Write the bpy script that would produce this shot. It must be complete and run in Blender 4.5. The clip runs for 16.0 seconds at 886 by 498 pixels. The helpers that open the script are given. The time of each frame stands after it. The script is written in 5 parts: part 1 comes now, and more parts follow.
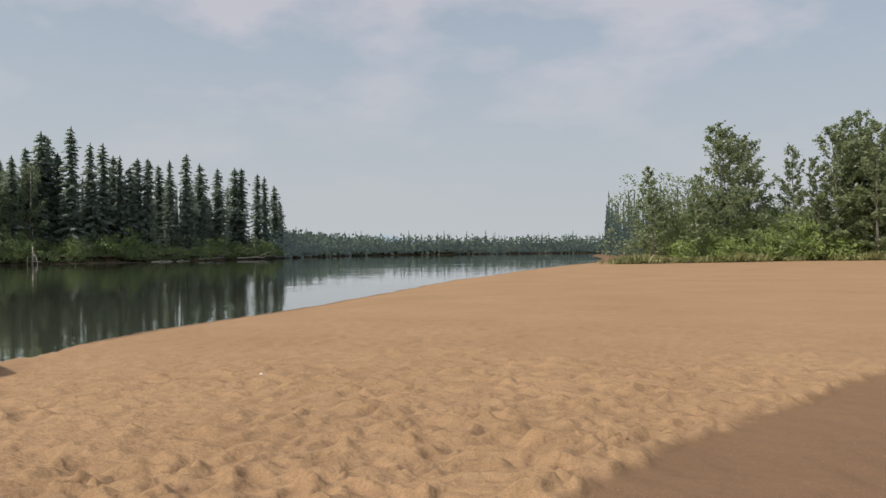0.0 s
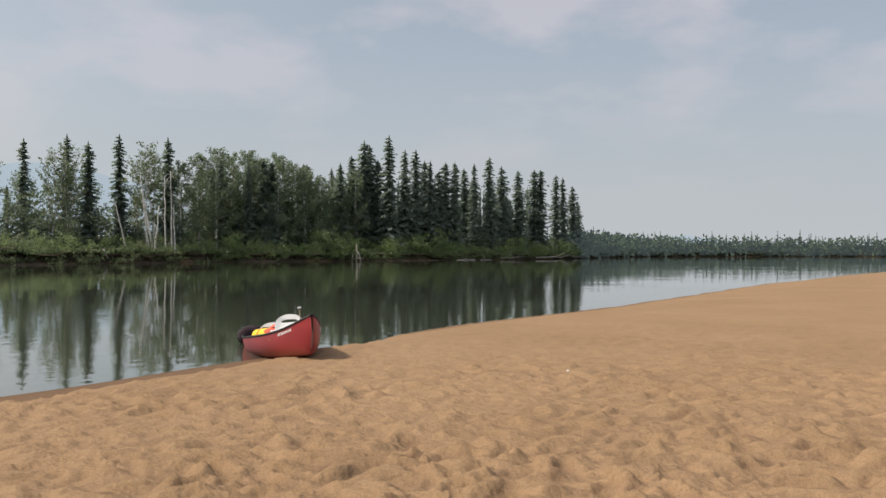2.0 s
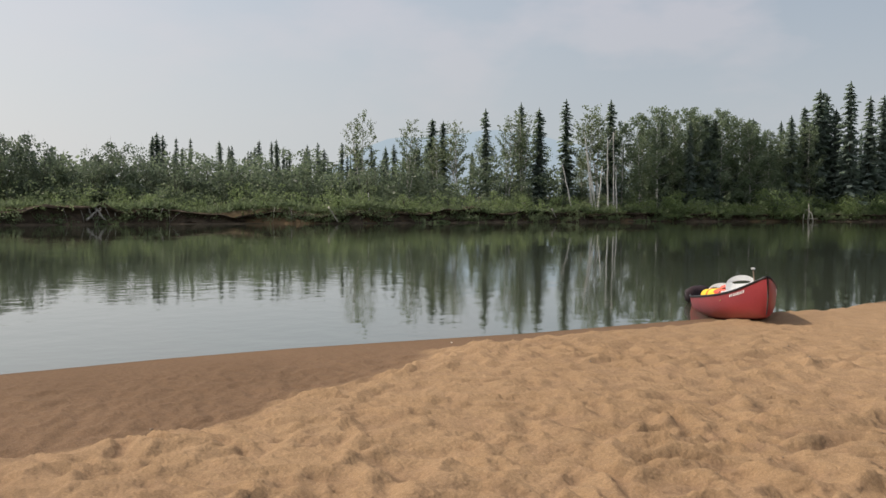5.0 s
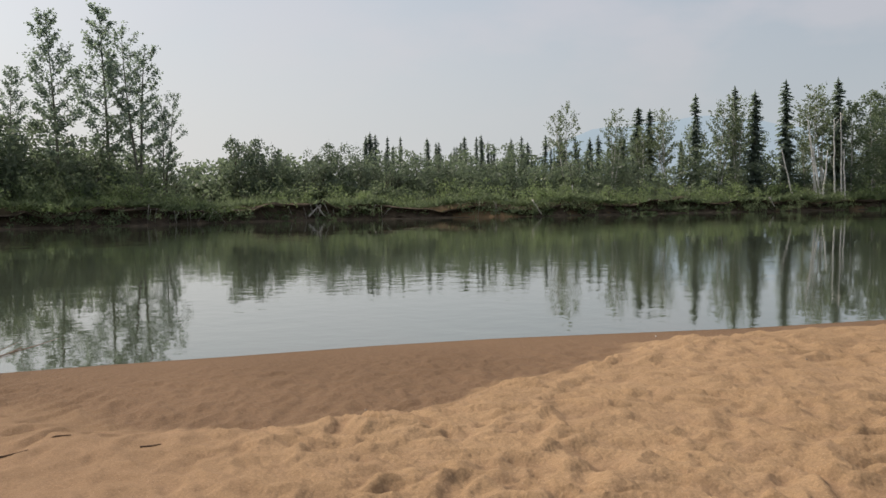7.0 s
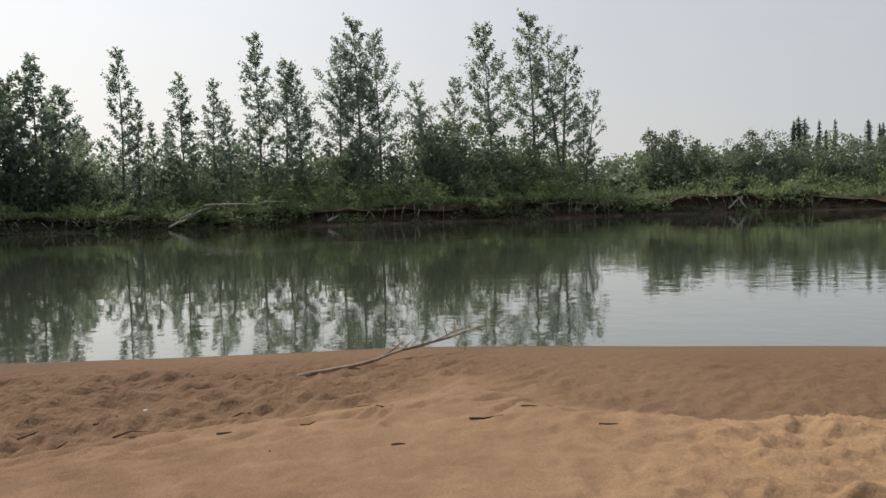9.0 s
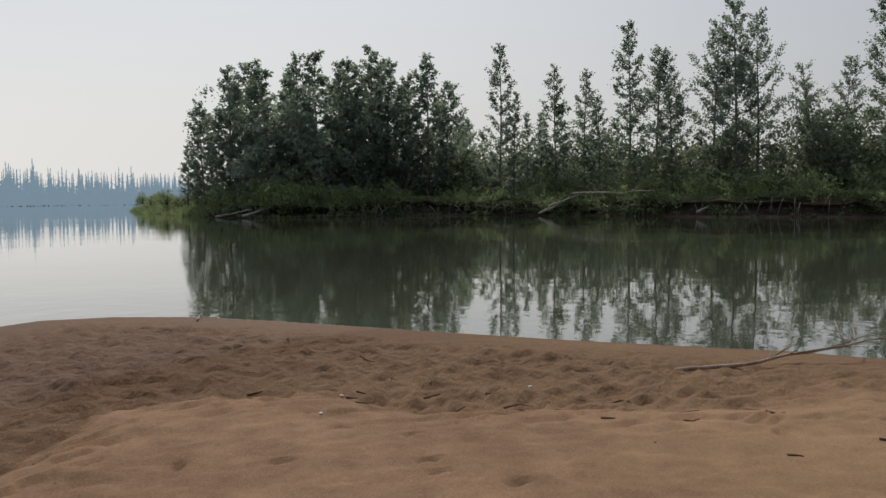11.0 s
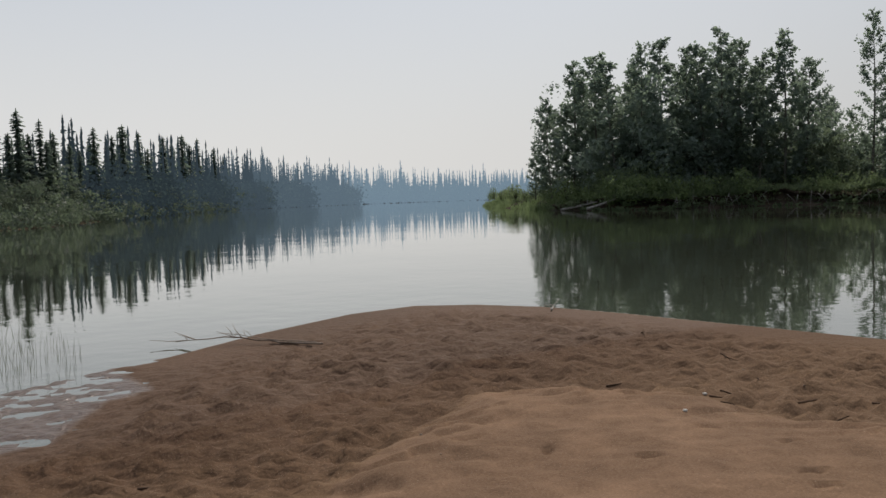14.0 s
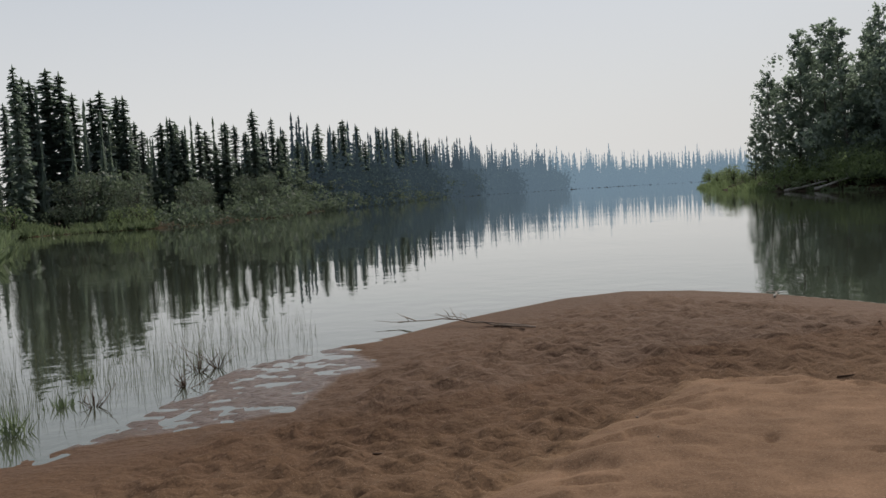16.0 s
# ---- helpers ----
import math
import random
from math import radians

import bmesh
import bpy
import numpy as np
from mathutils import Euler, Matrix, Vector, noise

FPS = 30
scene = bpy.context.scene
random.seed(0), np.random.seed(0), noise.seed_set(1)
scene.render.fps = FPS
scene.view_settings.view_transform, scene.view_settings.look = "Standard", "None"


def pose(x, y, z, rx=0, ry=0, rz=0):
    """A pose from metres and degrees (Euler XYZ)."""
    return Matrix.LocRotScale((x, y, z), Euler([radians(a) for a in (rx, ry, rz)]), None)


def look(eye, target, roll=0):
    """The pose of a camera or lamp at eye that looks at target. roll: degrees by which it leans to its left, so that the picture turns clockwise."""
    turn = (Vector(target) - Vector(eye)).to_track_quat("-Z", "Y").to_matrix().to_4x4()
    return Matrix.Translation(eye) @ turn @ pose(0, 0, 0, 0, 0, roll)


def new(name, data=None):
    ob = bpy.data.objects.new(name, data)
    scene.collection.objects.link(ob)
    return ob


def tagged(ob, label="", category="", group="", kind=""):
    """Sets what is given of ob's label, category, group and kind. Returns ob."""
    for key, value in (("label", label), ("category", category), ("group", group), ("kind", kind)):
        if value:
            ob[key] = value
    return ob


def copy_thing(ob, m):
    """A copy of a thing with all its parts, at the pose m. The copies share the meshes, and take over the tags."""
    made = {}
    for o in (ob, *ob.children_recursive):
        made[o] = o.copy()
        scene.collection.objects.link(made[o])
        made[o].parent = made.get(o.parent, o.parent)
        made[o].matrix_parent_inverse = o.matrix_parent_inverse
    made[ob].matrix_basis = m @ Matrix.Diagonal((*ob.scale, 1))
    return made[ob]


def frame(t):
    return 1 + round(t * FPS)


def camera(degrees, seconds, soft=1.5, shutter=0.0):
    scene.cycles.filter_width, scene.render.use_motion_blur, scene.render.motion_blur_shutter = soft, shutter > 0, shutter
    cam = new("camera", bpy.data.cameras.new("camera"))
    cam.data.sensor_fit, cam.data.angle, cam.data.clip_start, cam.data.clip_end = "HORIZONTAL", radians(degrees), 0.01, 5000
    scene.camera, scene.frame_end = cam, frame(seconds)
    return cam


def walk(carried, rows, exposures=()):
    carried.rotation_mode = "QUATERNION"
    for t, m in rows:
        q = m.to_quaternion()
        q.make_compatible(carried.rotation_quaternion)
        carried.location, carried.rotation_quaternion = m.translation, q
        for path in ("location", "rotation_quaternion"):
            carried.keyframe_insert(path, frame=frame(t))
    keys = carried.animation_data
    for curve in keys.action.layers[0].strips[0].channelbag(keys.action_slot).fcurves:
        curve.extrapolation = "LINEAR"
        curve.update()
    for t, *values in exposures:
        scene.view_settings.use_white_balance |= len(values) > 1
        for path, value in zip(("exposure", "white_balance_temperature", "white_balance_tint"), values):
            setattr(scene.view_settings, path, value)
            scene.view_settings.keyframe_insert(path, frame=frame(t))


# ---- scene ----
cam = camera(56.70, 16.0)
PATH = [
    (0.0, pose(0.001, 0.001, 1.629, 90.10, 0.51, 0.00)),
    (0.5, pose(-0.020, 0.006, 1.629, 90.11, 0.59, 3.73)),
    (1.0, pose(-0.044, 0.013, 1.629, 90.10, 0.63, 7.31)),
    (1.5, pose(-0.070, -0.055, 1.636, 90.21, 0.47, 9.82)),
    (2.0, pose(-0.090, -0.120, 1.627, 90.19, -0.09, 20.50)),
    (2.5, pose(-0.099, -0.127, 1.621, 89.99, -0.12, 26.06)),
    (3.0, pose(-0.123, -0.116, 1.605, 89.53, -0.72, 27.17)),
    (3.5, pose(-0.144, -0.151, 1.602, 87.29, -0.61, 28.20)),
    (4.0, pose(-0.179, -0.188, 1.603, 87.21, -0.29, 37.61)),
    (4.5, pose(-0.182, -0.233, 1.606, 87.31, -0.23, 43.90)),
    (5.0, pose(-0.170, -0.283, 1.613, 87.28, -0.23, 50.43)),
    (5.2, pose(-0.166, -0.305, 1.617, 87.23, -0.08, 53.17)),
    (7.3, pose(0.012, -0.322, 1.619, 86.86, 0.92, 68.40)),
    (7.5, pose(0.058, -0.364, 1.612, 86.91, 0.97, 71.83)),
    (8.0, pose(0.029, -0.417, 1.610, 87.03, 1.04, 80.10)),
    (8.5, pose(-0.010, -0.482, 1.605, 86.77, 1.44, 84.87)),
    (9.0, pose(-0.028, -0.577, 1.605, 86.94, 1.65, 92.88)),
    (9.5, pose(0.009, -0.659, 1.621, 87.08, 1.57, 99.41)),
    (10.0, pose(-0.003, -0.712, 1.613, 87.03, 0.03, 105.57)),
    (10.2, pose(-0.000, -0.726, 1.609, 86.87, -0.10, 109.24)),
    (12.3, pose(0.093, -0.763, 1.623, 86.62, 1.00, 126.09)),
    (12.5, pose(0.095, -0.782, 1.620, 86.57, 0.99, 128.65)),
    (13.0, pose(0.074, -0.830, 1.607, 86.57, 0.91, 132.77)),
    (13.5, pose(0.086, -0.843, 1.609, 86.42, 1.01, 134.42)),
    (14.0, pose(0.105, -0.845, 1.614, 86.44, 1.61, 141.45)),
    (14.5, pose(0.134, -0.838, 1.615, 86.46, 1.79, 145.72)),
    (15.0, pose(0.177, -0.828, 1.615, 86.31, 1.82, 149.30)),
    (15.5, pose(0.206, -0.784, 1.615, 86.21, 2.32, 153.28)),
    (16.0, pose(0.227, -0.738, 1.621, 86.01, 2.93, 155.82)),
]

EXPOSURES = [(0.0, 0.14, 6500, 10), (3.0, 0.14, 6520, 10), (5.0, 0.10, 6520, 10), (9.0, 0.02, 6500, 10), (10.2, -0.28, 6400, 10), (12.3, -0.56, 6280, 10), (16.0, -0.58, 6220, 10)]
walk(cam, PATH, EXPOSURES)

# ---- light ----
SUN_YAW, SUN_UP = 122.0, 49.0
SUN_DIR = Vector((-math.sin(radians(SUN_YAW)) * math.cos(radians(SUN_UP)),
                  math.cos(radians(SUN_YAW)) * math.cos(radians(SUN_UP)), math.sin(radians(SUN_UP))))
sun = new("sun", bpy.data.lights.new("sun", "SUN"))
sun.data.energy, sun.data.angle, sun.data.color = 3.3, radians(1.5), (1.0, 0.91, 0.79)
sun.matrix_world = look(SUN_DIR * 50, (0, 0, 0))


def node(tree, kind, **values):
    n = tree.nodes.new(kind)
    for key, value in values.items():
        if key in n.inputs:
            n.inputs[key].default_value = value
    return n


def ramp(tree, stops, fac):
    n = tree.nodes.new("ShaderNodeValToRGB")
    while len(n.color_ramp.elements) < len(stops):
        n.color_ramp.elements.new(0.5)
    for e, (p, c) in zip(n.color_ramp.elements, stops):
        e.position, e.color = p, (*c, 1) if len(c) == 3 else c
    tree.links.new(fac, n.inputs[0])
    return n.outputs[0]


def mix(tree, a, b, fac, blend="MIX"):
    n = tree.nodes.new("ShaderNodeMix")
    n.data_type, n.blend_type = "RGBA", blend
    for sock, v in ((n.inputs[0], fac), (n.inputs[6], a), (n.inputs[7], b)):
        if isinstance(v, (int, float)):
            sock.default_value = v
        elif isinstance(v, tuple):
            sock.default_value = (*v, 1)
        else:
            tree.links.new(v, sock)
    return n.outputs[2]


def maths(tree, op, a, b=0.0, c=0.0, clamp=False):
    n = tree.nodes.new("ShaderNodeMath")
    n.operation, n.use_clamp = op, clamp
    for sock, v in zip(n.inputs, (a, b, c)):
        if isinstance(v, (int, float)):
            sock.default_value = v
        else:
            tree.links.new(v, sock)
    return n.outputs[0]


world = bpy.data.worlds.new("sky")
scene.world = world
world.use_nodes = True
wt = world.node_tree
wt.nodes.clear()
sky = wt.nodes.new("ShaderNodeTexSky")
sky.sky_type, sky.sun_disc = "NISHITA", False
sky.sun_elevation, sky.sun_rotation = radians(SUN_UP), radians(-SUN_YAW)
sky.dust_density, sky.air_density = 4.0, 1.0
coord = wt.nodes.new("ShaderNodeTexCoord").outputs["Generated"]
sep = wt.nodes.new("ShaderNodeSeparateXYZ")
wt.links.new(coord, sep.inputs[0])
dot = wt.nodes.new("ShaderNodeVectorMath")
dot.operation = "DOT_PRODUCT"
wt.links.new(coord, dot.inputs[0])
dot.inputs[1].default_value = Matrix.Rotation(radians(46), 3, 'Z') @ SUN_DIR  # the smoke is brightest a little past the sun
# smoke haze: greyer away from the sun, white towards it
haze = ramp(wt, [(0.0, (0.44, 0.49, 0.56)), (0.35, (0.49, 0.545, 0.60)), (0.6, (0.72, 0.745, 0.77)),
                 (0.84, (1.14, 1.15, 1.14)), (1.0, (1.4, 1.37, 1.32))], maths(wt, "MULTIPLY_ADD", dot.outputs["Value"], 0.5, 0.5))
scaled = wt.nodes.new("ShaderNodeVectorMath")
scaled.operation = "SCALE"
wt.links.new(sky.outputs[0], scaled.inputs[0])
scaled.inputs["Scale"].default_value = 0.075
up = maths(wt, "MULTIPLY_ADD", sep.outputs[2], 1.6, 0.05, clamp=True)
base_sky = mix(wt, haze, scaled.outputs[0], maths(wt, "MULTIPLY", up, 0.8))
# thin cumulus banks seen through the smoke
cmap = wt.nodes.new("ShaderNodeMapping")
cmap.inputs["Scale"].default_value = (2.2, 2.2, 5.0)
cmap.inputs["Location"].default_value = (0.35, 0.2, 0.1)
wt.links.new(coord, cmap.inputs[0])
cn = node(wt, "ShaderNodeTexNoise", Scale=2.1, Detail=7.0, Roughness=0.52)
wt.links.new(cmap.outputs[0], cn.inputs["Vector"])
cloud = ramp(wt, [(0.47, (0, 0, 0)), (0.62, (1, 1, 1))], cn.outputs[0])
cfade = ramp(wt, [(0.04, (0, 0, 0)), (0.26, (1, 1, 1))], sep.outputs[2])
side = ramp(wt, [(0.35, (1, 1, 1)), (0.75, (0, 0, 0))], maths(wt, "MULTIPLY_ADD", dot.outputs["Value"], 0.5, 0.5))
cfac = maths(wt, "MULTIPLY", maths(wt, "MULTIPLY", cloud, cfade), maths(wt, "MULTIPLY", side, 0.36))
hazy = mix(wt, base_sky, (0.72, 0.63, 0.64), cfac)
# overhead the smoke is a little brighter than low down
high = ramp(wt, [(0.30, (1.0, 1.0, 1.0)), (0.75, (1.5, 1.48, 1.45))], sep.outputs[2])
low_tint = ramp(wt, [(0.02, (1.045, 0.995, 0.935)), (0.24, (0.988, 1.004, 1.027))], sep.outputs[2])
final = mix(wt, mix(wt, hazy, high, 1.0, "MULTIPLY"), low_tint, 1.0, "MULTIPLY")
bg = node(wt, "ShaderNodeBackground", Strength=1.0)
wt.links.new(final, bg.inputs[0])
wo = wt.nodes.new("ShaderNodeOutputWorld")
wt.links.new(bg.outputs[0], wo.inputs[0])


# ---- materials ----
def material(name, rough=0.8, spec=0.3):
    m = bpy.data.materials.new(name)
    m.use_nodes = True
    t = m.node_tree
    p = t.nodes["Principled BSDF"]
    p.inputs["Roughness"].default_value = rough
    p.inputs["Specular IOR Level"].default_value = spec
    return m, t, p


def grainy(name, dark, light, scale=6.0, rough=0.8, bump=0.3, bumpdist=0.01, spec=0.3, stretch=(1, 1, 1), fine=40.0, metallic=0.0):
    """A surface of two tones at two scales with fine relief."""
    m, t, p = material(name, rough, spec)
    p.inputs["Metallic"].default_value = metallic
    co = t.nodes.new("ShaderNodeTexCoord").outputs["Object"]
    mp = t.nodes.new("ShaderNodeMapping")
    mp.inputs["Scale"].default_value = stretch
    t.links.new(co, mp.inputs[0])
    a = node(t, "ShaderNodeTexNoise", Scale=scale, Detail=4.0)
    b = node(t, "ShaderNodeTexNoise", Scale=fine, Detail=3.0)
    for n in (a, b):
        t.links.new(mp.outputs[0], n.inputs["Vector"])
    both = maths(t, "ADD", maths(t, "MULTIPLY", a.outputs[0], 0.65), maths(t, "MULTIPLY", b.outputs[0], 0.35))
    t.links.new(ramp(t, [(0.32, dark), (0.68, light)], both), p.inputs["Base Color"])
    bp = node(t, "ShaderNodeBump", Strength=bump, Distance=bumpdist)
    t.links.new(both, bp.inputs["Height"])
    t.links.new(bp.outputs[0], p.inputs["Normal"])
    return m


def foliage(name, dark, light, through_light=0.3, scale=0.7):
    """Leaves: two greens that vary from plant to plant and clump to clump, and let some light through."""
    m = bpy.data.materials.new(name)
    m.use_nodes = True
    t = m.node_tree
    t.nodes.clear()
    info = t.nodes.new("ShaderNodeObjectInfo").outputs["Random"]
    island = t.nodes.new("ShaderNodeNewGeometry").outputs["Random Per Island"]
    co = t.nodes.new("ShaderNodeTexCoord").outputs["Object"]
    n = node(t, "ShaderNodeTexNoise", Scale=scale, Detail=3.0)
    t.links.new(co, n.inputs["Vector"])
    v = maths(t, "ADD", maths(t, "MULTIPLY", n.outputs[0], 0.5), maths(t, "MULTIPLY", info, 0.25))
    v = maths(t, "ADD", v, maths(t, "MULTIPLY", island, 0.25))
    col = ramp(t, [(0.2, dark), (0.8, light)], v)
    d = t.nodes.new("ShaderNodeBsdfDiffuse")
    tr = t.nodes.new("ShaderNodeBsdfTranslucent")
    gl = node(t, "ShaderNodeBsdfGlossy", Roughness=0.55)
    gl.inputs[0].default_value = (0.8, 0.8, 0.8, 1)
    t.links.new(col, d.inputs[0])
    t.links.new(mix(t, col, (0.37, 0.46, 0.29), 0.45), tr.inputs[0])
    m1 = t.nodes.new("ShaderNodeMixShader")
    m1.inputs[0].default_value = through_light
    t.links.new(d.outputs[0], m1.inputs[1])
    t.links.new(tr.outputs[0], m1.inputs[2])
    m2 = t.nodes.new("ShaderNodeMixShader")
    m2.inputs[0].default_value = 0.05
    t.links.new(m1.outputs[0], m2.inputs[1])
    t.links.new(gl.outputs[0], m2.inputs[2])
    o = t.nodes.new("ShaderNodeOutputMaterial")
    t.links.new(m2.outputs[0], o.inputs[0])
    return m


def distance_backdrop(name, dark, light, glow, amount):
    """Far land seen through wildfire smoke: the haze is put in as emission."""
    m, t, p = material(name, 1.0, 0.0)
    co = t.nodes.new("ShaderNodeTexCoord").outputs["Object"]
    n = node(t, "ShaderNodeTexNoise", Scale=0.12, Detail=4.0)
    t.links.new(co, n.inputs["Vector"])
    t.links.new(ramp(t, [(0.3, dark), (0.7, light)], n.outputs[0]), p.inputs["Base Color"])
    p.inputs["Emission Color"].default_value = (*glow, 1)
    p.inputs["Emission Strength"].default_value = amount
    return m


def sand_material():
    m, t, p = material("river_sand", 0.9, 0.12)
    co = t.nodes.new("ShaderNodeTexCoord").outputs["Object"]
    damp = t.nodes.new("ShaderNodeAttribute")
    damp.attribute_name = "damp"
    land = t.nodes.new("ShaderNodeAttribute")
    land.attribute_name = "soil"
    big = node(t, "ShaderNodeTexNoise", Scale=0.35, Detail=5.0)
    mid = node(t, "ShaderNodeTexNoise", Scale=5.0, Detail=6.0, Roughness=0.6)
    fine = node(t, "ShaderNodeTexNoise", Scale=75.0, Detail=4.0, Roughness=0.7)
    speck = node(t, "ShaderNodeTexVoronoi", Scale=70.0)
    for n in (big, mid, fine, speck):
        t.links.new(co, n.inputs["Vector"])
    v = maths(t, "ADD", maths(t, "MULTIPLY", big.outputs[0], 0.4), maths(t, "MULTIPLY", mid.outputs[0], 0.35))
    v = maths(t, "ADD", v, maths(t, "MULTIPLY", fine.outputs[0], 0.25))
    dry = ramp(t, [(0.35, (0.238, 0.151, 0.082)), (0.65, (0.318, 0.209, 0.119))], v)
    wet = ramp(t, [(0.35, (0.074, 0.043, 0.0265)), (0.65, (0.127, 0.075, 0.046))], v)
    coarse = ramp(t, [(0.35, (0.163, 0.100, 0.060)), (0.65, (0.243, 0.153, 0.095))], v)
    mound = t.nodes.new("ShaderNodeAttribute")
    mound.attribute_name = "coarse"
    mottle = node(t, "ShaderNodeTexNoise", Scale=2.6, Detail=5.0, Roughness=0.62)
    t.links.new(co, mottle.inputs["Vector"])
    coarse = mix(t, coarse, ramp(t, [(0.36, (0.80,) * 3), (0.64, (1.16,) * 3)], mottle.outputs[0]), 0.9, "MULTIPLY")
    dry = mix(t, dry, coarse, mound.outputs["Fac"])
    # dents mixed darker: trough shade and turned-up damp sand in the base colour
    dent_damp_shade = t.nodes.new("ShaderNodeAttribute")
    dent_damp_shade.attribute_name = "dent_damp_shade"
    dry = mix(t, dry, coarse, maths(t, "MULTIPLY", dent_damp_shade.outputs["Fac"], 0.8))
    dfac = maths(t, "ADD", damp.outputs["Fac"], maths(t, "MULTIPLY_ADD", mid.outputs[0], 0.30, -0.15), clamp=True)
    col = mix(t, dry, wet, dfac)
    # scattered paler and darker grains
    grains = ramp(t, [(0.0, (1, 1, 1)), (0.16, (1, 1, 1)), (0.22, (0, 0, 0))], speck.outputs["Distance"])
    gcol = ramp(t, [(0.3, (0.10, 0.07, 0.05)), (0.6, (0.42, 0.34, 0.26))], speck.outputs["Color"])
    col = mix(t, col, gcol, maths(t, "MULTIPLY", grains, 0.30))
    col = mix(t, col, ramp(t, [(0.3, (0.74,) * 3), (0.7, (1.26,) * 3)], fine.outputs[0]), 0.6, "MULTIPLY")
    soil = ramp(t, [(0.35, (0.035, 0.028, 0.018)), (0.65, (0.075, 0.062, 0.036))], v)
    col = mix(t, col, soil, land.outputs["Fac"])
    t.links.new(col, p.inputs["Base Color"])
    t.links.new(ramp(t, [(0.0, (0.97,) * 3), (0.93, (0.92,) * 3), (1.0, (0.28,) * 3)], damp.outputs["Fac"]), p.inputs["Roughness"])
    mp = t.nodes.new("ShaderNodeMapping")
    mp.inputs["Rotation"].default_value = (0, 0, -0.4)
    mp.inputs["Scale"].default_value = (1.0, 1.3, 1.0)
    t.links.new(co, mp.inputs[0])
    # soft dents of two sizes
    dents = []
    for size, lo, hi, deep in ((10.0, 0.3, 0.7, 0.13), (21.0, 0.3, 0.7, 0.07)):
        dent = node(t, "ShaderNodeTexNoise", Scale=size, Detail=1.2, Roughness=0.45, Distortion=0.3)
        t.links.new(mp.outputs[0], dent.inputs["Vector"])
        dents.append(maths(t, "MULTIPLY", ramp(t, [(lo, (1, 1, 1)), (hi, (0, 0, 0))], dent.outputs[0]), deep))
    grit = node(t, "ShaderNodeTexNoise", Scale=45.0, Detail=4.0, Roughness=0.65)
    t.links.new(co, grit.inputs["Vector"])
    pock = maths(t, "ADD", dents[0], dents[1])
    pock = maths(t, "ADD", pock, maths(t, "MULTIPLY", grit.outputs[0], 0.035))
    worked = t.nodes.new("ShaderNodeAttribute")
    worked.attribute_name = "worked"
    b1 = node(t, "ShaderNodeBump", Distance=0.085)
    t.links.new(worked.outputs["Fac"], b1.inputs["Strength"])
    t.links.new(pock, b1.inputs["Height"])
    b2 = node(t, "ShaderNodeBump", Strength=0.5, Distance=0.008)
    t.links.new(fine.outputs[0], b2.inputs["Height"])
    t.links.new(b1.outputs[0], b2.inputs["Normal"])
    t.links.new(b2.outputs[0], p.inputs["Normal"])
    t.links.new(ramp(t, [(0.93, (0.12,) * 3), (1.0, (0.5,) * 3)], damp.outputs["Fac"]), p.inputs["Specular IOR Level"])
    return m


def water_material():
    m, t, p = material("river_water", 0.015, 0.5)
    p.inputs["IOR"].default_value = 1.333
    p.inputs["Coat Weight"].default_value, p.inputs["Coat IOR"].default_value, p.inputs["Coat Roughness"].default_value = 0.6, 1.333, 0.015
    p.inputs["Base Color"].default_value = (0.062, 0.072, 0.050, 1)
    co = t.nodes.new("ShaderNodeTexCoord").outputs["Object"]
    a = node(t, "ShaderNodeTexNoise", Scale=2.2, Detail=3.0, Roughness=0.45)
    b = node(t, "ShaderNodeTexNoise", Scale=0.25, Detail=2.0)
    fine = node(t, "ShaderNodeTexNoise", Scale=6.0, Detail=2.0, Roughness=0.5)
    patch = node(t, "ShaderNodeTexNoise", Scale=0.05, Detail=3.0)
    for n in (a, b, fine, patch):
        t.links.new(co, n.inputs["Vector"])
    ruffle = ramp(t, [(0.42, (0.28,) * 3), (0.60, (1.0,) * 3)], patch.outputs[0])
    h = maths(t, "ADD", maths(t, "MULTIPLY", maths(t, "MULTIPLY", a.outputs[0], ruffle), 0.0048), maths(t, "MULTIPLY", b.outputs[0], 0.012))
    h = maths(t, "ADD", h, maths(t, "MULTIPLY", maths(t, "MULTIPLY", fine.outputs[0], ruffle), 0.0011))
    bp = node(t, "ShaderNodeBump", Strength=1.0, Distance=1.0)
    t.links.new(h, bp.inputs["Height"])
    t.links.new(bp.outputs[0], p.inputs["Normal"])
    t.links.new(bp.outputs[0], p.inputs["Coat Normal"])
    return m


SAND, WATER = sand_material(), water_material()
EARTH = grainy("bank_earth", (0.035, 0.027, 0.020), (0.13, 0.10, 0.07), 1.4, 0.95, 0.8, 0.08, 0.1)
BARK = grainy("spruce_bark", (0.05, 0.04, 0.032), (0.13, 0.11, 0.09), 3.0, 0.95, 0.5, 0.02, 0.1, (1, 1, 0.3))
PALE_BARK = grainy("birch_bark", (0.30, 0.28, 0.25), (0.74, 0.72, 0.68), 2.5, 0.8, 0.3, 0.01, 0.2, (1, 1, 2.0))
POPLAR_BARK = grainy("poplar_bark", (0.09, 0.085, 0.07), (0.24, 0.23, 0.19), 2.5, 0.9, 0.4, 0.02, 0.1, (1, 1, 0.4))
STICK_WOOD = grainy("dark_stick_wood", (0.06, 0.038, 0.026), (0.15, 0.10, 0.068), 9.0, 0.95, 0.5, 0.004, 0.05, (1, 1, 0.3))
PALE_BRANCH = grainy("dry_branch_wood", (0.16, 0.115, 0.08), (0.42, 0.33, 0.25), 8.0, 0.8, 0.5, 0.004, 0.2, (1, 1, 0.3))
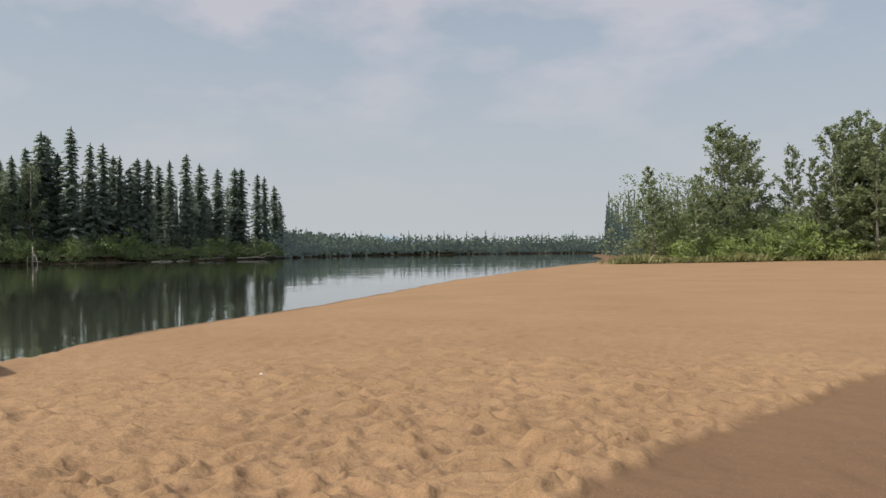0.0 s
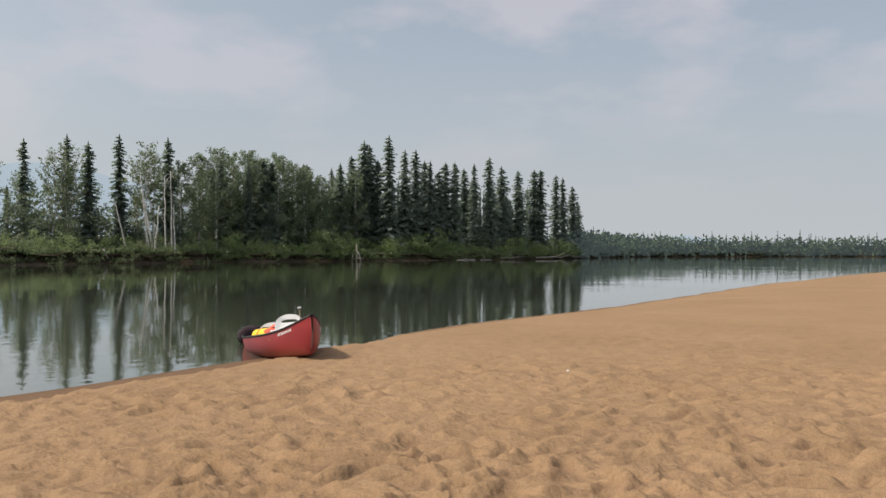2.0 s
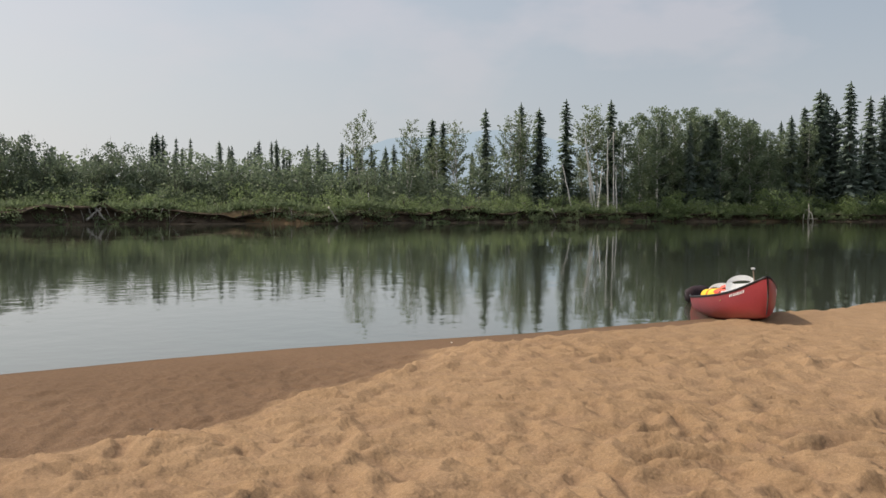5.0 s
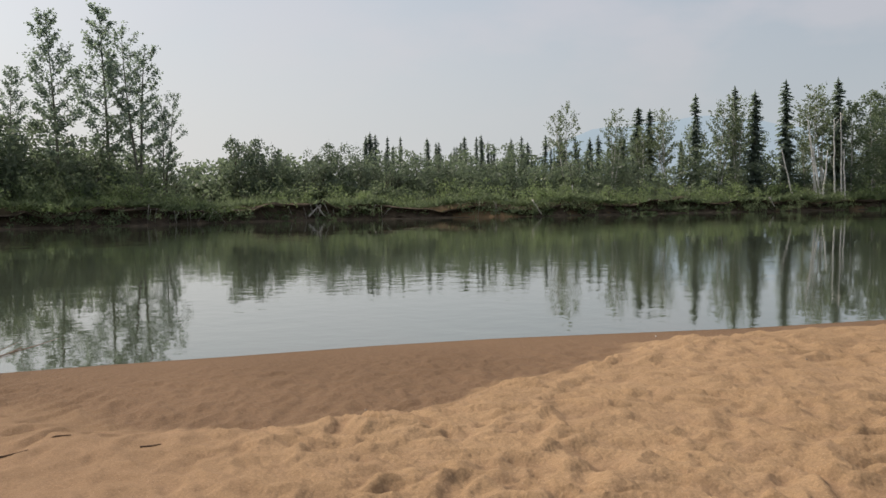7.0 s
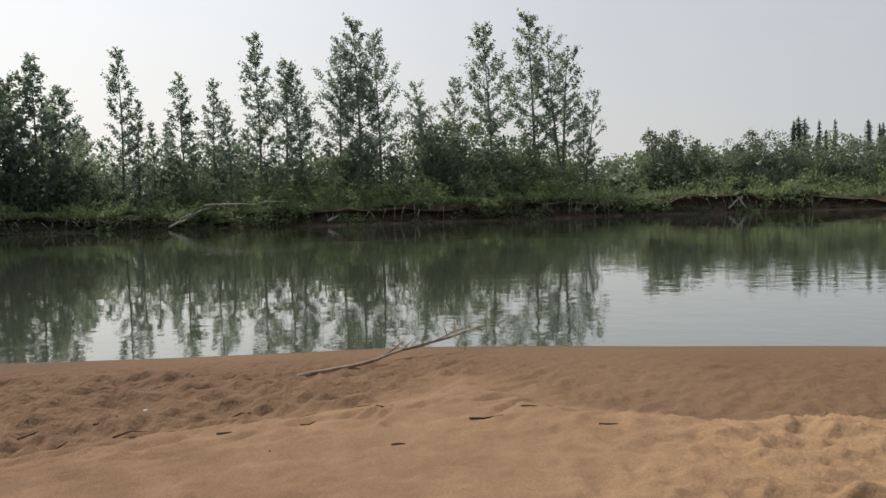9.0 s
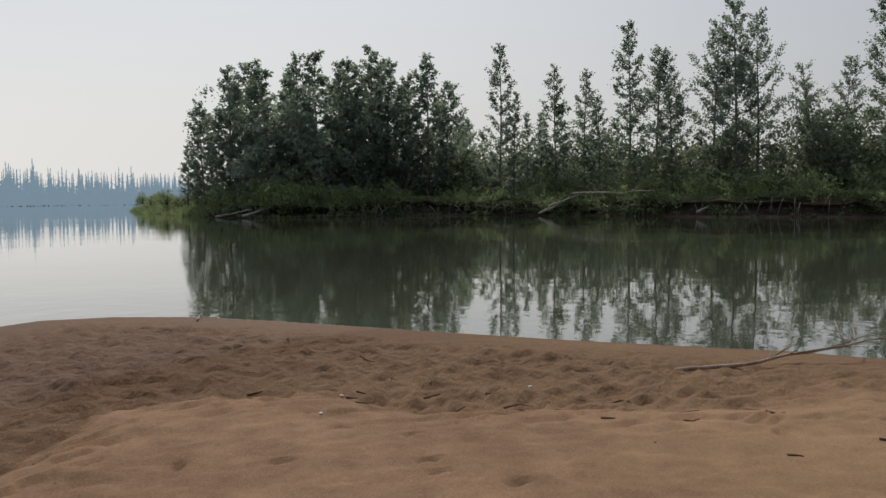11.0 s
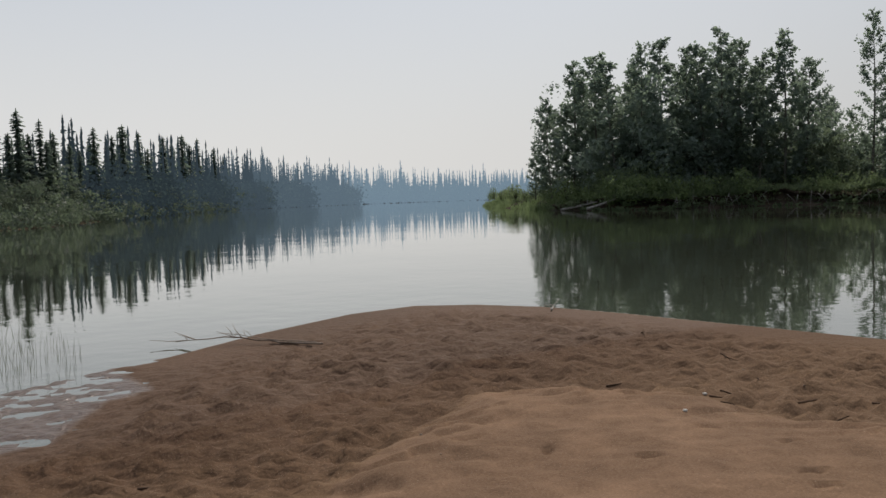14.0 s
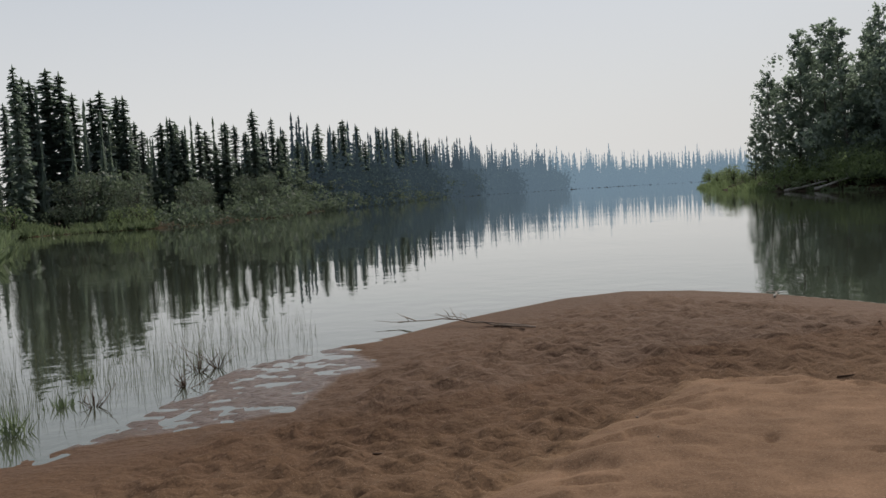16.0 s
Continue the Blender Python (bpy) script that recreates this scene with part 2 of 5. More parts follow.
DRIFTWOOD = grainy("driftwood_grey", (0.20, 0.18, 0.15), (0.48, 0.45, 0.40), 5.0, 0.85, 0.5, 0.01, 0.2, (1, 1, 0.3))
BROWN_WOOD = grainy("wet_driftwood", (0.10, 0.07, 0.05), (0.27, 0.20, 0.145), 8.0, 0.75, 0.5, 0.005, 0.3, (1, 1, 0.3))
# spruce and poplar tones paler and bluer: smoke haze put into the leaf colour
SPRUCE = foliage("spruce_needles", (0.125, 0.165, 0.150), (0.232, 0.282, 0.245), 0.58)
POPLAR = foliage("poplar_leaves", (0.122, 0.166, 0.140), (0.205, 0.262, 0.212), 0.62)
ASPEN = foliage("aspen_leaves", (0.075, 0.105, 0.04), (0.17, 0.20, 0.09), 0.45)
WILLOW = foliage("willow_leaves", (0.052, 0.078, 0.042), (0.112, 0.146, 0.076), 0.5)
BRIGHT = foliage("young_willow_leaves", (0.085, 0.14, 0.03), (0.21, 0.27, 0.07), 0.45)
GRASS = foliage("bank_grass", (0.065, 0.10, 0.03), (0.17, 0.208, 0.072), 0.45, 0.3)
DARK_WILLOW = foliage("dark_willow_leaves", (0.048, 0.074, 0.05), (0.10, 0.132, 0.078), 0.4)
MASS_LEAF = foliage("aspen_mass_leaves", (0.075, 0.11, 0.055), (0.16, 0.205, 0.105), 0.45)
POINT_LEAF = foliage("sunlit_willow_leaves", (0.155, 0.225, 0.045), (0.32, 0.395, 0.11), 0.5)
POINT_BODY = foliage("point_thicket_leaves", (0.115, 0.152, 0.062), (0.215, 0.256, 0.112), 0.52)
SEDGE = foliage("dry_sedge", (0.14, 0.15, 0.05), (0.30, 0.28, 0.11), 0.3, 0.5)
# haze veil painted into the far woods as a bluish glow
FAR_WOODS = distance_backdrop("far_woods_haze_glow", (0.035, 0.052, 0.034), (0.072, 0.096, 0.055), (0.29, 0.37, 0.40), 0.11)
# channel haze as emission too, a stronger copy for each farther stretch
CHANNEL_HAZE_GLOW = [
    distance_backdrop("channel_woods_haze_glow", (0.025, 0.04, 0.035), (0.05, 0.07, 0.05), (0.25, 0.34, 0.42), amount) for amount in (0.11, 0.17, 0.28, 0.44, 0.62, 0.98)]
# hills emit nearly the sky's tone: their haze is painted as glow
HILLS = distance_backdrop("far_hills_haze_glow", (0.03, 0.05, 0.06), (0.04, 0.06, 0.07), (0.44, 0.51, 0.58), 0.77)


# ---- plan of the river ----
SHORE = [(16.8, 91.6), (11.6, 78), (5.6, 59.7), (3, 50), (0.4, 41.8), (-1.1, 34.8), (-2.6, 27.8), (-4.1, 21.2), (-5.5, 17.3),
         (-6.3, 13.5), (-7.1, 10.6), (-7.4, 9.2), (-7.7, 7.5), (-8.2, 5.8), (-8.6, 4.4), (-8.85, 3.0), (-9.0, 1.5), (-9.2, 0.0),
         (-9.3, -1.5), (-9.1, -2.6), (-8.9, -4), (-8.8, -5.2), (-8.7, -6.5), (-8.6, -8), (-8.4, -9.2), (-7.9, -10.2), (-7.2, -10.8),
         (-6.1, -10.8), (-4.4, -10.2), (-3, -9.5), (-2.1, -9.2), (-1.1, -8.8), (-0.3, -7.7), (0.1, -7.1), (0.5, -6.8), (0.9, -6.6)]
BAR = [(300, 300), (80, 275), (44, 240), (36, 200), (27, 140)] + SHORE + [(4, -6.2), (12, -6), (30, -8), (80, -20), (400, -60), (3800, -200), (3800, 1500)]
FAR_BANK = [(300, 360), (120, 350), (40, 335), (13, 320), (-18, 307), (-34, 268), (-39, 198), (-47, 165), (-57, 140), (-65.7, 123),
            (-74.6, 106.5), (-78, 84), (-80, 67), (-81, 51), (-85, 40), (-88, 27), (-87, 17), (-81, 7), (-78, -4), (-76.5, -15),
            (-79, -26), (-80, -35), (-76, -40), (-69, -46), (-60, -50), (-61, -60), (-74, -82), (-94, -108), (-105, -118), (-140, -120), (-300, -150)]
WEST = FAR_BANK + [(-3800, -300), (-3800, 3800), (3800, 3800), (3800, 1700)]
BACK_BANK = [(400, -120), (60, -50), (20, -30), (8, -24), (3, -23.5), (2.6, -30), (3.2, -45), (4.6, -60), (0.3, -63.5), (-5, -63.5),
             (-8.2, -66), (-17.5, -78), (-30, -101), (-52, -140), (-85.5, -192), (-108, -214), (-135.5, -239), (-170, -265),
             (-208, -282), (-248, -294), (-283, -296), (-330, -318), (-600, -400)]
SOUTH = BACK_BANK + [(-3800, -1400), (-3800, -3800), (3800, -3800), (3800, -400)]
DRY = [(-7.05, 5.5), (-6.6, 4.6), (-6.3, 3.8), (-6, 3.1), (-5.45, 2.3), (-5.3, 1.8), (-5.35, 0.9), (-5.6, 0.1), (-6.2, -0.35), (-6.6, -0.55), (-6.9, -0.78), (-6.5, -1.05),
       (-5.95, -1.45), (-5.7, -1.9), (-5.4, -2.4), (-5.1, -2.9), (-4.85, -3.4), (-4.95, -4.2), (-4.4, -5), (-3.8, -5.4), (-2.9, -5), (-1.9, -4.5), (-1.1, -4.1),
       (0, -3.9), (3, -3.9), (60, -6), (300, 60), (60, 120), (16, 93), (5, 60), (-0.4, 41), (-3.3, 27), (-4.8, 21), (-6.2, 16), (-6.6, 9)]
GRAVEL = [(0.0, 3.6), (0.6, 4.4), (1.5, 5.5), (2.3, 6.4), (3.1, 7.2), (4.9, 9.1), (10, 14), (40, 18), (40, 0), (3, 1)]


def inside(x, y, poly):
    """Signed distance to a polygon's edge: positive inside."""
    far = np.full(x.shape, 1e9)
    odd = np.zeros(x.shape, bool)
    for (ax, ay), (bx, by) in zip(poly, poly[1:] + poly[:1]):
        ex, ey = bx - ax, by - ay
        k = np.clip(((x - ax) * ex + (y - ay) * ey) / (ex * ex + ey * ey), 0, 1)
        far = np.minimum(far, np.hypot(x - ax - k * ex, y - ay - k * ey))
        if ay != by:
            odd ^= ((ay > y) != (by > y)) & (x < ax + (y - ay) * ex / (by - ay))
    return np.where(odd, far, -far)


def smooth(a, b, v):
    k = np.clip((v - a) / (b - a), 0, 1)
    return k * k * (3 - 2 * k)


def value_noise(x, y, seed):
    xi, yi = np.floor(x), np.floor(y)
    u, v = x - xi, y - yi
    u, v = u * u * u * (u * (6 * u - 15) + 10), v * v * v * (v * (6 * v - 15) + 10)

    def corner(a, b):
        s = np.sin(a * 127.1 + b * 311.7 + seed * 74.7) * 43758.5453
        return s - np.floor(s)
    return ((corner(xi, yi) * (1 - u) + corner(xi + 1, yi) * u) * (1 - v) + (corner(xi, yi + 1) * (1 - u) + corner(xi + 1, yi + 1) * u) * v) * 2 - 1


def scallops(x, y, seed):
    """Dents with crests where they meet, one to a cell: 0 in the dent, about 1 on the crest."""
    xi, yi = np.floor(x), np.floor(y)
    best = np.full(x.shape, 9.0)
    for i in (-1, 0, 1):
        for j in (-1, 0, 1):
            a, b = xi + i, yi + j
            u, v = np.sin(a * 127.1 + b * 311.7 + seed) * 43758.5453, np.sin(a * 269.5 + b * 183.3 + seed) * 27183.31
            best = np.minimum(best, np.hypot(x - a - (u - np.floor(u)), y - b - (v - np.floor(v))))
    return np.minimum(best / 0.75, 1.2) ** 1.6


FOOTPRINTS = [(-3.58, -2.74, 140), (-3.44, -2.60, 128), (-3.94, -3.54, 145), (-4.62, -4.15, 140), (-4.24, -4.4, 130), (-3.96, -3.05, 150), (-3.26, -3.43, 120),
              (-4.17, -3.92, 140), (-4.67, -4.55, 135), (-3.5, -2.22, 140),
              (-2.51, 3.51, 20), (-5.23, 4.8, 60), (-2.98, 7.47, 30), (-2.88, 5.92, 80), (-5.09, -1.23, 20), (-5.6, -2.26, 10), (-3.0, -3.9, 40)]

# more prints along the edge of the dry mound
prints = random.Random(5)
for (ax, ay), (bx, by) in zip(DRY[13:21], DRY[14:22]):
    for _ in range(3):
        k = prints.random()
        FOOTPRINTS.append((ax + (bx - ax) * k + prints.gauss(0, 0.22), ay + (by - ay) * k + prints.gauss(0, 0.22), prints.uniform(0, 180)))


def relief(x, y):
    """Height of the ground, dampness and soil at places of the plan."""
    s = inside(x, y, BAR)
    w, q = inside(x, y, WEST), inside(x, y, SOUTH)
    d = inside(x, y, DRY)
    g = inside(x, y, GRAVEL)
    wob = 0.25 * value_noise(x * 0.8, y * 0.8, 3) + 0.12 * value_noise(x * 2.1, y * 2.1, 4)
    soft = smooth(0.5, -0.3, y) * smooth(-4.3, -4.9, x) * smooth(-3.4, -2.4, y)
    edge = d + wob * smooth(-3, 1, y) + (0.05 + 0.5 * soft) * wob
    dry = np.clip((edge + 0.06 + 0.45 * soft) / (0.22 + 0.85 * soft), 0, 1)
    dry = dry * dry * (3 - 2 * dry)
    gravel = smooth(-0.03, 0.07, g + 0.35 * wob + 0.06 * value_noise(x * 7, y * 7, 6))
    bar = 0.20 * (1 - np.exp(-np.maximum(s, 0) / 3.0)) + 0.105 * smooth(-0.15, 0.5, d + 0.4 * wob) - 0.05 * gravel + 0.35 * smooth(30, 110, s)
    under = np.maximum(-0.22 * np.maximum(-s, 0), -2.0)
    h = np.where(s > 0, bar, under)
    for e, lip, rise in ((w, 1.15, 3.6), (q, 0.35, 1.6)):
        land = np.maximum((lip + (lift(x, y) if lip > 1 else 0)) * smooth(0.6, 3.5, e) + rise * smooth(8, 55, e), 0)
        foot = -0.12 if lip > 1 else 0.0
        h = np.where(e > -4, np.maximum(h, np.where(e > 0, land + foot, -0.3 + 0.3 * e)), h)
    # trampled and wind-worked dry sand, smoother mound, water ripples low down
    away = np.hypot(x, y)
    near = np.exp(-away / 40)
    front = smooth(-0.8, 1.5, y + 0.25 * x + 1.0)
    trodden = (0.14 + 0.86 * np.exp(-(away / 12.5) ** 2)) * (0.65 + 0.35 * smooth(-0.45, 0.3, value_noise(x * 0.45 + 3, y * 0.45, 17)))
    ax, ay = x * 0.92 + y * 0.39, -x * 0.39 + y * 0.92
    ax = ax + 0.14 * value_noise(x * 2.1, y * 2.1, 18) + 0.06 * value_noise(x * 5.3, y * 5.3, 36)
    ay = ay + 0.12 * value_noise(x * 2.4, y * 2.4, 19) + 0.05 * value_noise(x * 5.9, y * 5.9, 37)
    big, mid, small = value_noise(ax * 1.7, ay * 2.3, 11), value_noise(ax * 7.6 + 7, ay * 10.5, 12), value_noise(ax * 12.0, ay * 15.0, 16)
    rough = 0.046 * (mid + 0.1 * mid * mid) + 0.018 * (small + 0.4 * small * small) + 0.003 * value_noise(ax * 19, ay * 22, 14) + 0.024 * big + 0.074 * (scallops(ax * 5.0, ay * 7.4, 15) - 0.5)
    rough = rough * trodden + 0.024 * value_noise(x * 0.9, y * 0.9, 13)
    u, v = 0.87 * x - 0.5 * y + 0.10 * value_noise(x * 3, y * 3, 26), 0.5 * x + 0.87 * y + 0.08 * value_noise(x * 2.6, y * 2.6, 27)
    long, short = value_noise(u * 5.6, v * 10.5, 24), value_noise(u * 10.0, v * 17.0, 25)
    low = 0.026 * value_noise(x * 1.6, y * 1.6, 22) + 0.026 * (long - 0.2 * long * long) + 0.056 * (scallops(u * 4.8, v * 9.5, 29) - 0.5) + 0.013 * (short + 0.3 * short * short) + 0.024 * value_noise(u * 1.5, v * 3.4, 28)
    calm = 0.022 * value_noise(x * 1.1, y * 1.1, 31) + 0.014 * (np.sqrt(value_noise(x * 3.1, y * 2.3, 33) ** 2 + 0.02) - 0.3) + 0.011 * value_noise(x * 6, y * 6, 32) + 0.007 * value_noise(x * 14, y * 14, 34)
    # a crust breaks along the mound's edge
    crust = np.exp(-((d - 0.25) / 0.5) ** 2) * smooth(1.5, -0.5, y)
    calm = calm - crust * 0.045 * smooth(0.15, 0.45, value_noise(u * 3.6, v * 13.0, 35))
    bumps = dry * (1 - gravel) * (front * rough + (1 - front) * calm) + (1 - dry) * (1.2 - 0.75 * smooth(-2.5, 0.5, y)) * low * smooth(0.3, 1.8, s) + gravel * calm * 0.7
    for fx, fy, turn in FOOTPRINTS:
        c, n = math.cos(radians(turn)), math.sin(radians(turn))
        px, py = (x - fx) * c + (y - fy) * n, -(x - fx) * n + (y - fy) * c
        e = (px / 0.064) ** 2 + (py / 0.029) ** 2
        bumps = bumps - 0.046 * np.exp(-e * e) + 0.006 * np.exp(-((np.sqrt(e) - 1.7) / 0.4) ** 2)
    h = np.where(s > 0, h + bumps * near, h)
    mud = smooth(2.0, 1.1, s) * smooth(-6.3, -6.9, y) * smooth(-3.2, -2.2, x) * (s > 0)
    across, off = 0.91 * x - 0.41 * y, 0.41 * x + 0.91 * y
    film = 0.006 * value_noise(across * 2.0, off * 4.5, 51) + 0.010 * value_noise(across * 5.0, off * 9.0, 52) + 0.011 * value_noise(across * 10, off * 17.0, 53) + 0.010 * np.maximum(s, 0) - 0.002
    h = h * (1 - mud) + film * mud
    damp = np.clip(np.maximum((0.94 - 0.22 * smooth(-6.5, -4, y)) * (1 - dry), 0.66 * gravel), 0, 1)
    damp = np.maximum(damp, np.maximum(1 - s / 0.5, 0)) * (s < 200) * (s > -1.5)
    damp = np.maximum(damp, mud)
    soil = np.maximum(np.maximum(smooth(-1, 1, w), smooth(-1, 1, q)), smooth(82, 96, s + 0.25 * np.abs(x)) * 0.8)
    coarse = dry * (1 - front) * (0.62 + 0.38 * smooth(-0.8, -3.2, y))
    worked = np.clip((0.12 + 0.78 * np.exp(-(away / 15) ** 2)) * dry * front * (1 - gravel) + 0.30 * coarse + (0.9 - 0.35 * smooth(-2.5, 0.5, y)) * (1 - dry) + 0.2 * gravel, 0, 1)
    # deeper dents darkened: their shade, along with damper sand, put into the colour
    dent_damp_shade = dry * front * (1 - gravel) * trodden * (0.55 * smooth(-0.05, -0.5, mid) + 0.45 * smooth(-0.1, -0.5, small))
    return h, np.clip(damp, 0, 1), np.clip(soil, 0, 1), coarse, worked, np.clip(dent_damp_shade, 0, 1)


def lift(x, y):
    """How much higher the cut bank is in the middle of the far shore than at its ends."""
    uneven = 0.7 + 0.5 * value_noise(np.asarray(y) * 0.16, np.asarray(y) * 0, 71) + 0.3 * value_noise(np.asarray(y) * 0.45, np.asarray(y) * 0, 72)
    return 0.75 * uneven * smooth(114, 96, y) * smooth(-50, -38, y) * (np.asarray(x) < -50)


def height(x, y):
    return float(relief(np.array([float(x)]), np.array([float(y)]))[0][0])


def mesh_object(name, verts, faces, mat, parent=None, label="", smooth_faces=False):
    me = bpy.data.meshes.new(name)
    me.from_pydata([tuple(v) for v in verts], [], [tuple(f) for f in faces])
    me.materials.append(mat)
    if smooth_faces:
        me.polygons.foreach_set("use_smooth", np.ones(len(me.polygons), bool))
    me.update()
    ob = new(name, me)
    if parent:
        ob.parent = parent
    if label:
        ob["label"] = label
    return ob


def part(name, bm, mat, parent, label="", smooth_faces=False):
    me = bpy.data.meshes.new(name)
    bm.to_mesh(me)
    bm.free()
    me.materials.append(mat)
    if smooth_faces:
        me.polygons.foreach_set("use_smooth", np.ones(len(me.polygons), bool))
    ob = new(name, me)
    ob.parent = parent
    if label:
        ob["label"] = label
    return ob


def build_ground():
    """One sheet of ground, dense near the middle of the sandbar and out to the horizon."""
    turns = np.concatenate([np.arange(-34, 196, 0.31), np.arange(196, 326, 2.0)])
    rings = [0.4]
    while rings[-1] < 4200:
        r = rings[-1]
        rings.append(r * (1.026 if r < 2.3 else 1.0072 if r < 7.5 else 1.005 if r < 11 else 1.0095 if r < 16 else 1.015 if r < 30 else 1.035 if r < 400 else 1.12))
    rings = np.array(rings)
    n, k = len(turns), len(rings)
    rr, tt = np.meshgrid(rings, np.radians(turns), indexing="ij")
    x, y = (-np.sin(tt) * rr).ravel(), (np.cos(tt) * rr).ravel()
    h, damp, soil, coarse, worked, dent_damp_shade = relief(x, y)
    me = bpy.data.meshes.new("ground")
    idx = np.arange(n * k).reshape(k, n)
    nxt = np.roll(idx, -1, axis=1)
    quads = np.stack([idx[:-1], nxt[:-1], nxt[1:], idx[1:]], -1).reshape(-1, 4)[:, ::-1]
    hole = idx[0]
    me.vertices.add(n * k)
    me.vertices.foreach_set("co", np.stack([x, y, h], 1).ravel())
    me.loops.add(quads.size + n)
    me.loops.foreach_set("vertex_index", np.concatenate([quads.ravel(), hole]))
    me.polygons.add(len(quads) + 1)
    me.polygons.foreach_set("loop_start", np.concatenate([np.arange(len(quads)) * 4, [quads.size]]))
    me.update(calc_edges=True)
    me.polygons.foreach_set("use_smooth", np.ones(len(me.polygons), bool))
    for name, values in (("damp", damp), ("soil", soil), ("coarse", coarse), ("worked", worked), ("dent_damp_shade", dent_damp_shade)):
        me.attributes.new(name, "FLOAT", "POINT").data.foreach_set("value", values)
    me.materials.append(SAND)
    me.validate()
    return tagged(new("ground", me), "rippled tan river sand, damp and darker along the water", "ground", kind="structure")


def build_water():
    bm = bmesh.new()
    bmesh.ops.create_grid(bm, x_segments=8, y_segments=8, size=4200)
    me = bpy.data.meshes.new("water")
    bm.to_mesh(me)
    bm.free()
    me.materials.append(WATER)
    return tagged(new("water", me), "calm dark river mirroring the sky and forest", "river", kind="structure")


def resample(line, step):
    out = []
    for (ax, ay), (bx, by) in zip(line, line[1:]):
        n = max(1, int(math.hypot(bx - ax, by - ay) / step))
        out += [(ax + (bx - ax) * i / n, ay + (by - ay) * i / n) for i in range(n)]
    return out + [line[-1]]


def build_bank(name, line, step, seed, label, tall=1.0):
    """A cut earth bank with an overhanging lip, along the water's edge (land lies to the right of the line's way)."""
    pts = np.array(resample(line, step))
    for _ in range(2):
        pts[1:-1] = (pts[:-2] + 2 * pts[1:-1] + pts[2:]) / 4
    way = np.gradient(pts, axis=0)
    way /= np.linalg.norm(way, axis=1, keepdims=True)
    side = np.stack([way[:, 1], -way[:, 0]], 1)
    along = np.cumsum(np.r_[0, np.linalg.norm(np.diff(pts, axis=0), axis=1)])
    pts = pts + side * (0.9 * value_noise(along * 0.13, along * 0, seed) + 0.6 * value_noise(along * 0.5, along * 0, seed + 1))[:, None]
    prof = [(-1.2, -0.6), (-0.3, -0.05), (0.0, 0.05), (0.6, 0.09), (0.9, 0.2), (1.15, 0.38), (1.3, 0.58), (1.15, 0.74), (0.55, 0.80), (0.4, 0.88), (0.9, 0.96), (2.6, 0.93), (5.5, 0.5)]
    verts = []
    for j, (o, z) in enumerate(prof):
        jit = 0.22 * value_noise(along * 0.9, along * 0 + j * 0.7, seed + 5) + 0.12 * value_noise(along * 2.3, along * 0 + j, seed + 6)
        scarp = 1 + 0.6 * value_noise(along * 0.11, along * 0, seed + 9) + 0.4 * value_noise(along * 0.35, along * 0, seed + 11) + 0.2 * value_noise(along * 0.9, along * 0, seed + 13)
        p = pts + side * (o + jit)[:, None]
        rise = tall * scarp + lift(pts[:, 0], pts[:, 1])
        verts.append(np.c_[p, np.where(z > 0, z * rise, z) + 0.06 * value_noise(along * 1.7, along * 0 + 3 * j, seed + 7)])
    n = len(pts)
    verts = np.concatenate(verts)
    faces = [(j * n + i, j * n + i + 1, (j + 1) * n + i + 1, (j + 1) * n + i) for j in range(len(prof) - 1) for i in range(n - 1)]
    return tagged(mesh_object(name, verts, faces, EARTH, smooth_faces=False), label, "river bank", kind="structure")


ground = build_ground()
water = build_water()
build_bank("bank_west", FAR_BANK[3:26], 0.8, 40, "dark eroded earth river bank with an overhanging lip", 1.0)


# ---- plants ----
def kites(centres, along, across, length, width):
    """Leaf-shaped quads as vertex and face lists."""
    c, a, b = np.array(centres), np.array(along), np.array(across)
    l, w = np.array(length)[:, None], np.array(width)[:, None]
    v = np.stack([c, c + a * l * 0.45 + b * w * 0.5, c + a * l, c + a * l * 0.45 - b * w * 0.5], 1).reshape(-1, 3)
    f = np.arange(len(v)).reshape(-1, 4)
    return v, f


def unit(v):
    return v / np.maximum(np.linalg.norm(v, axis=1, keepdims=True), 1e-9)


def tube(points, radii, sides=6):
    """A bent, tapered round bar."""
    pts, rad = np.array(points, float), np.array(radii, float)
    t = unit(np.gradient(pts, axis=0))
    ref = np.where(np.abs(t[:, 2:3]) > 0.9, np.array([[1.0, 0, 0]]), np.array([[0, 0, 1.0]]))
    u = unit(np.cross(t, ref))
    w = np.cross(t, u)
    a = np.linspace(0, 2 * np.pi, sides, endpoint=False)
    v = (pts[:, None] + rad[:, None, None] * (np.cos(a)[None, :, None] * u[:, None] + np.sin(a)[None, :, None] * w[:, None])).reshape(-1, 3)
    n = len(pts)
    f = [(i * sides + j, i * sides + (j + 1) % sides, (i + 1) * sides + (j + 1) % sides, (i + 1) * sides + j) for i in range(n - 1) for j in range(sides)]
    f += [tuple(range(sides))[::-1], tuple(range((n - 1) * sides, n * sides))]
    return v, f


def joined(pieces):
    verts, faces, k = [], [], 0
    for v, f in pieces:
        verts += [tuple(p) for p in v]
        faces += [tuple(int(i) + k for i in q) for q in f]
        k += len(v)
    return verts, faces


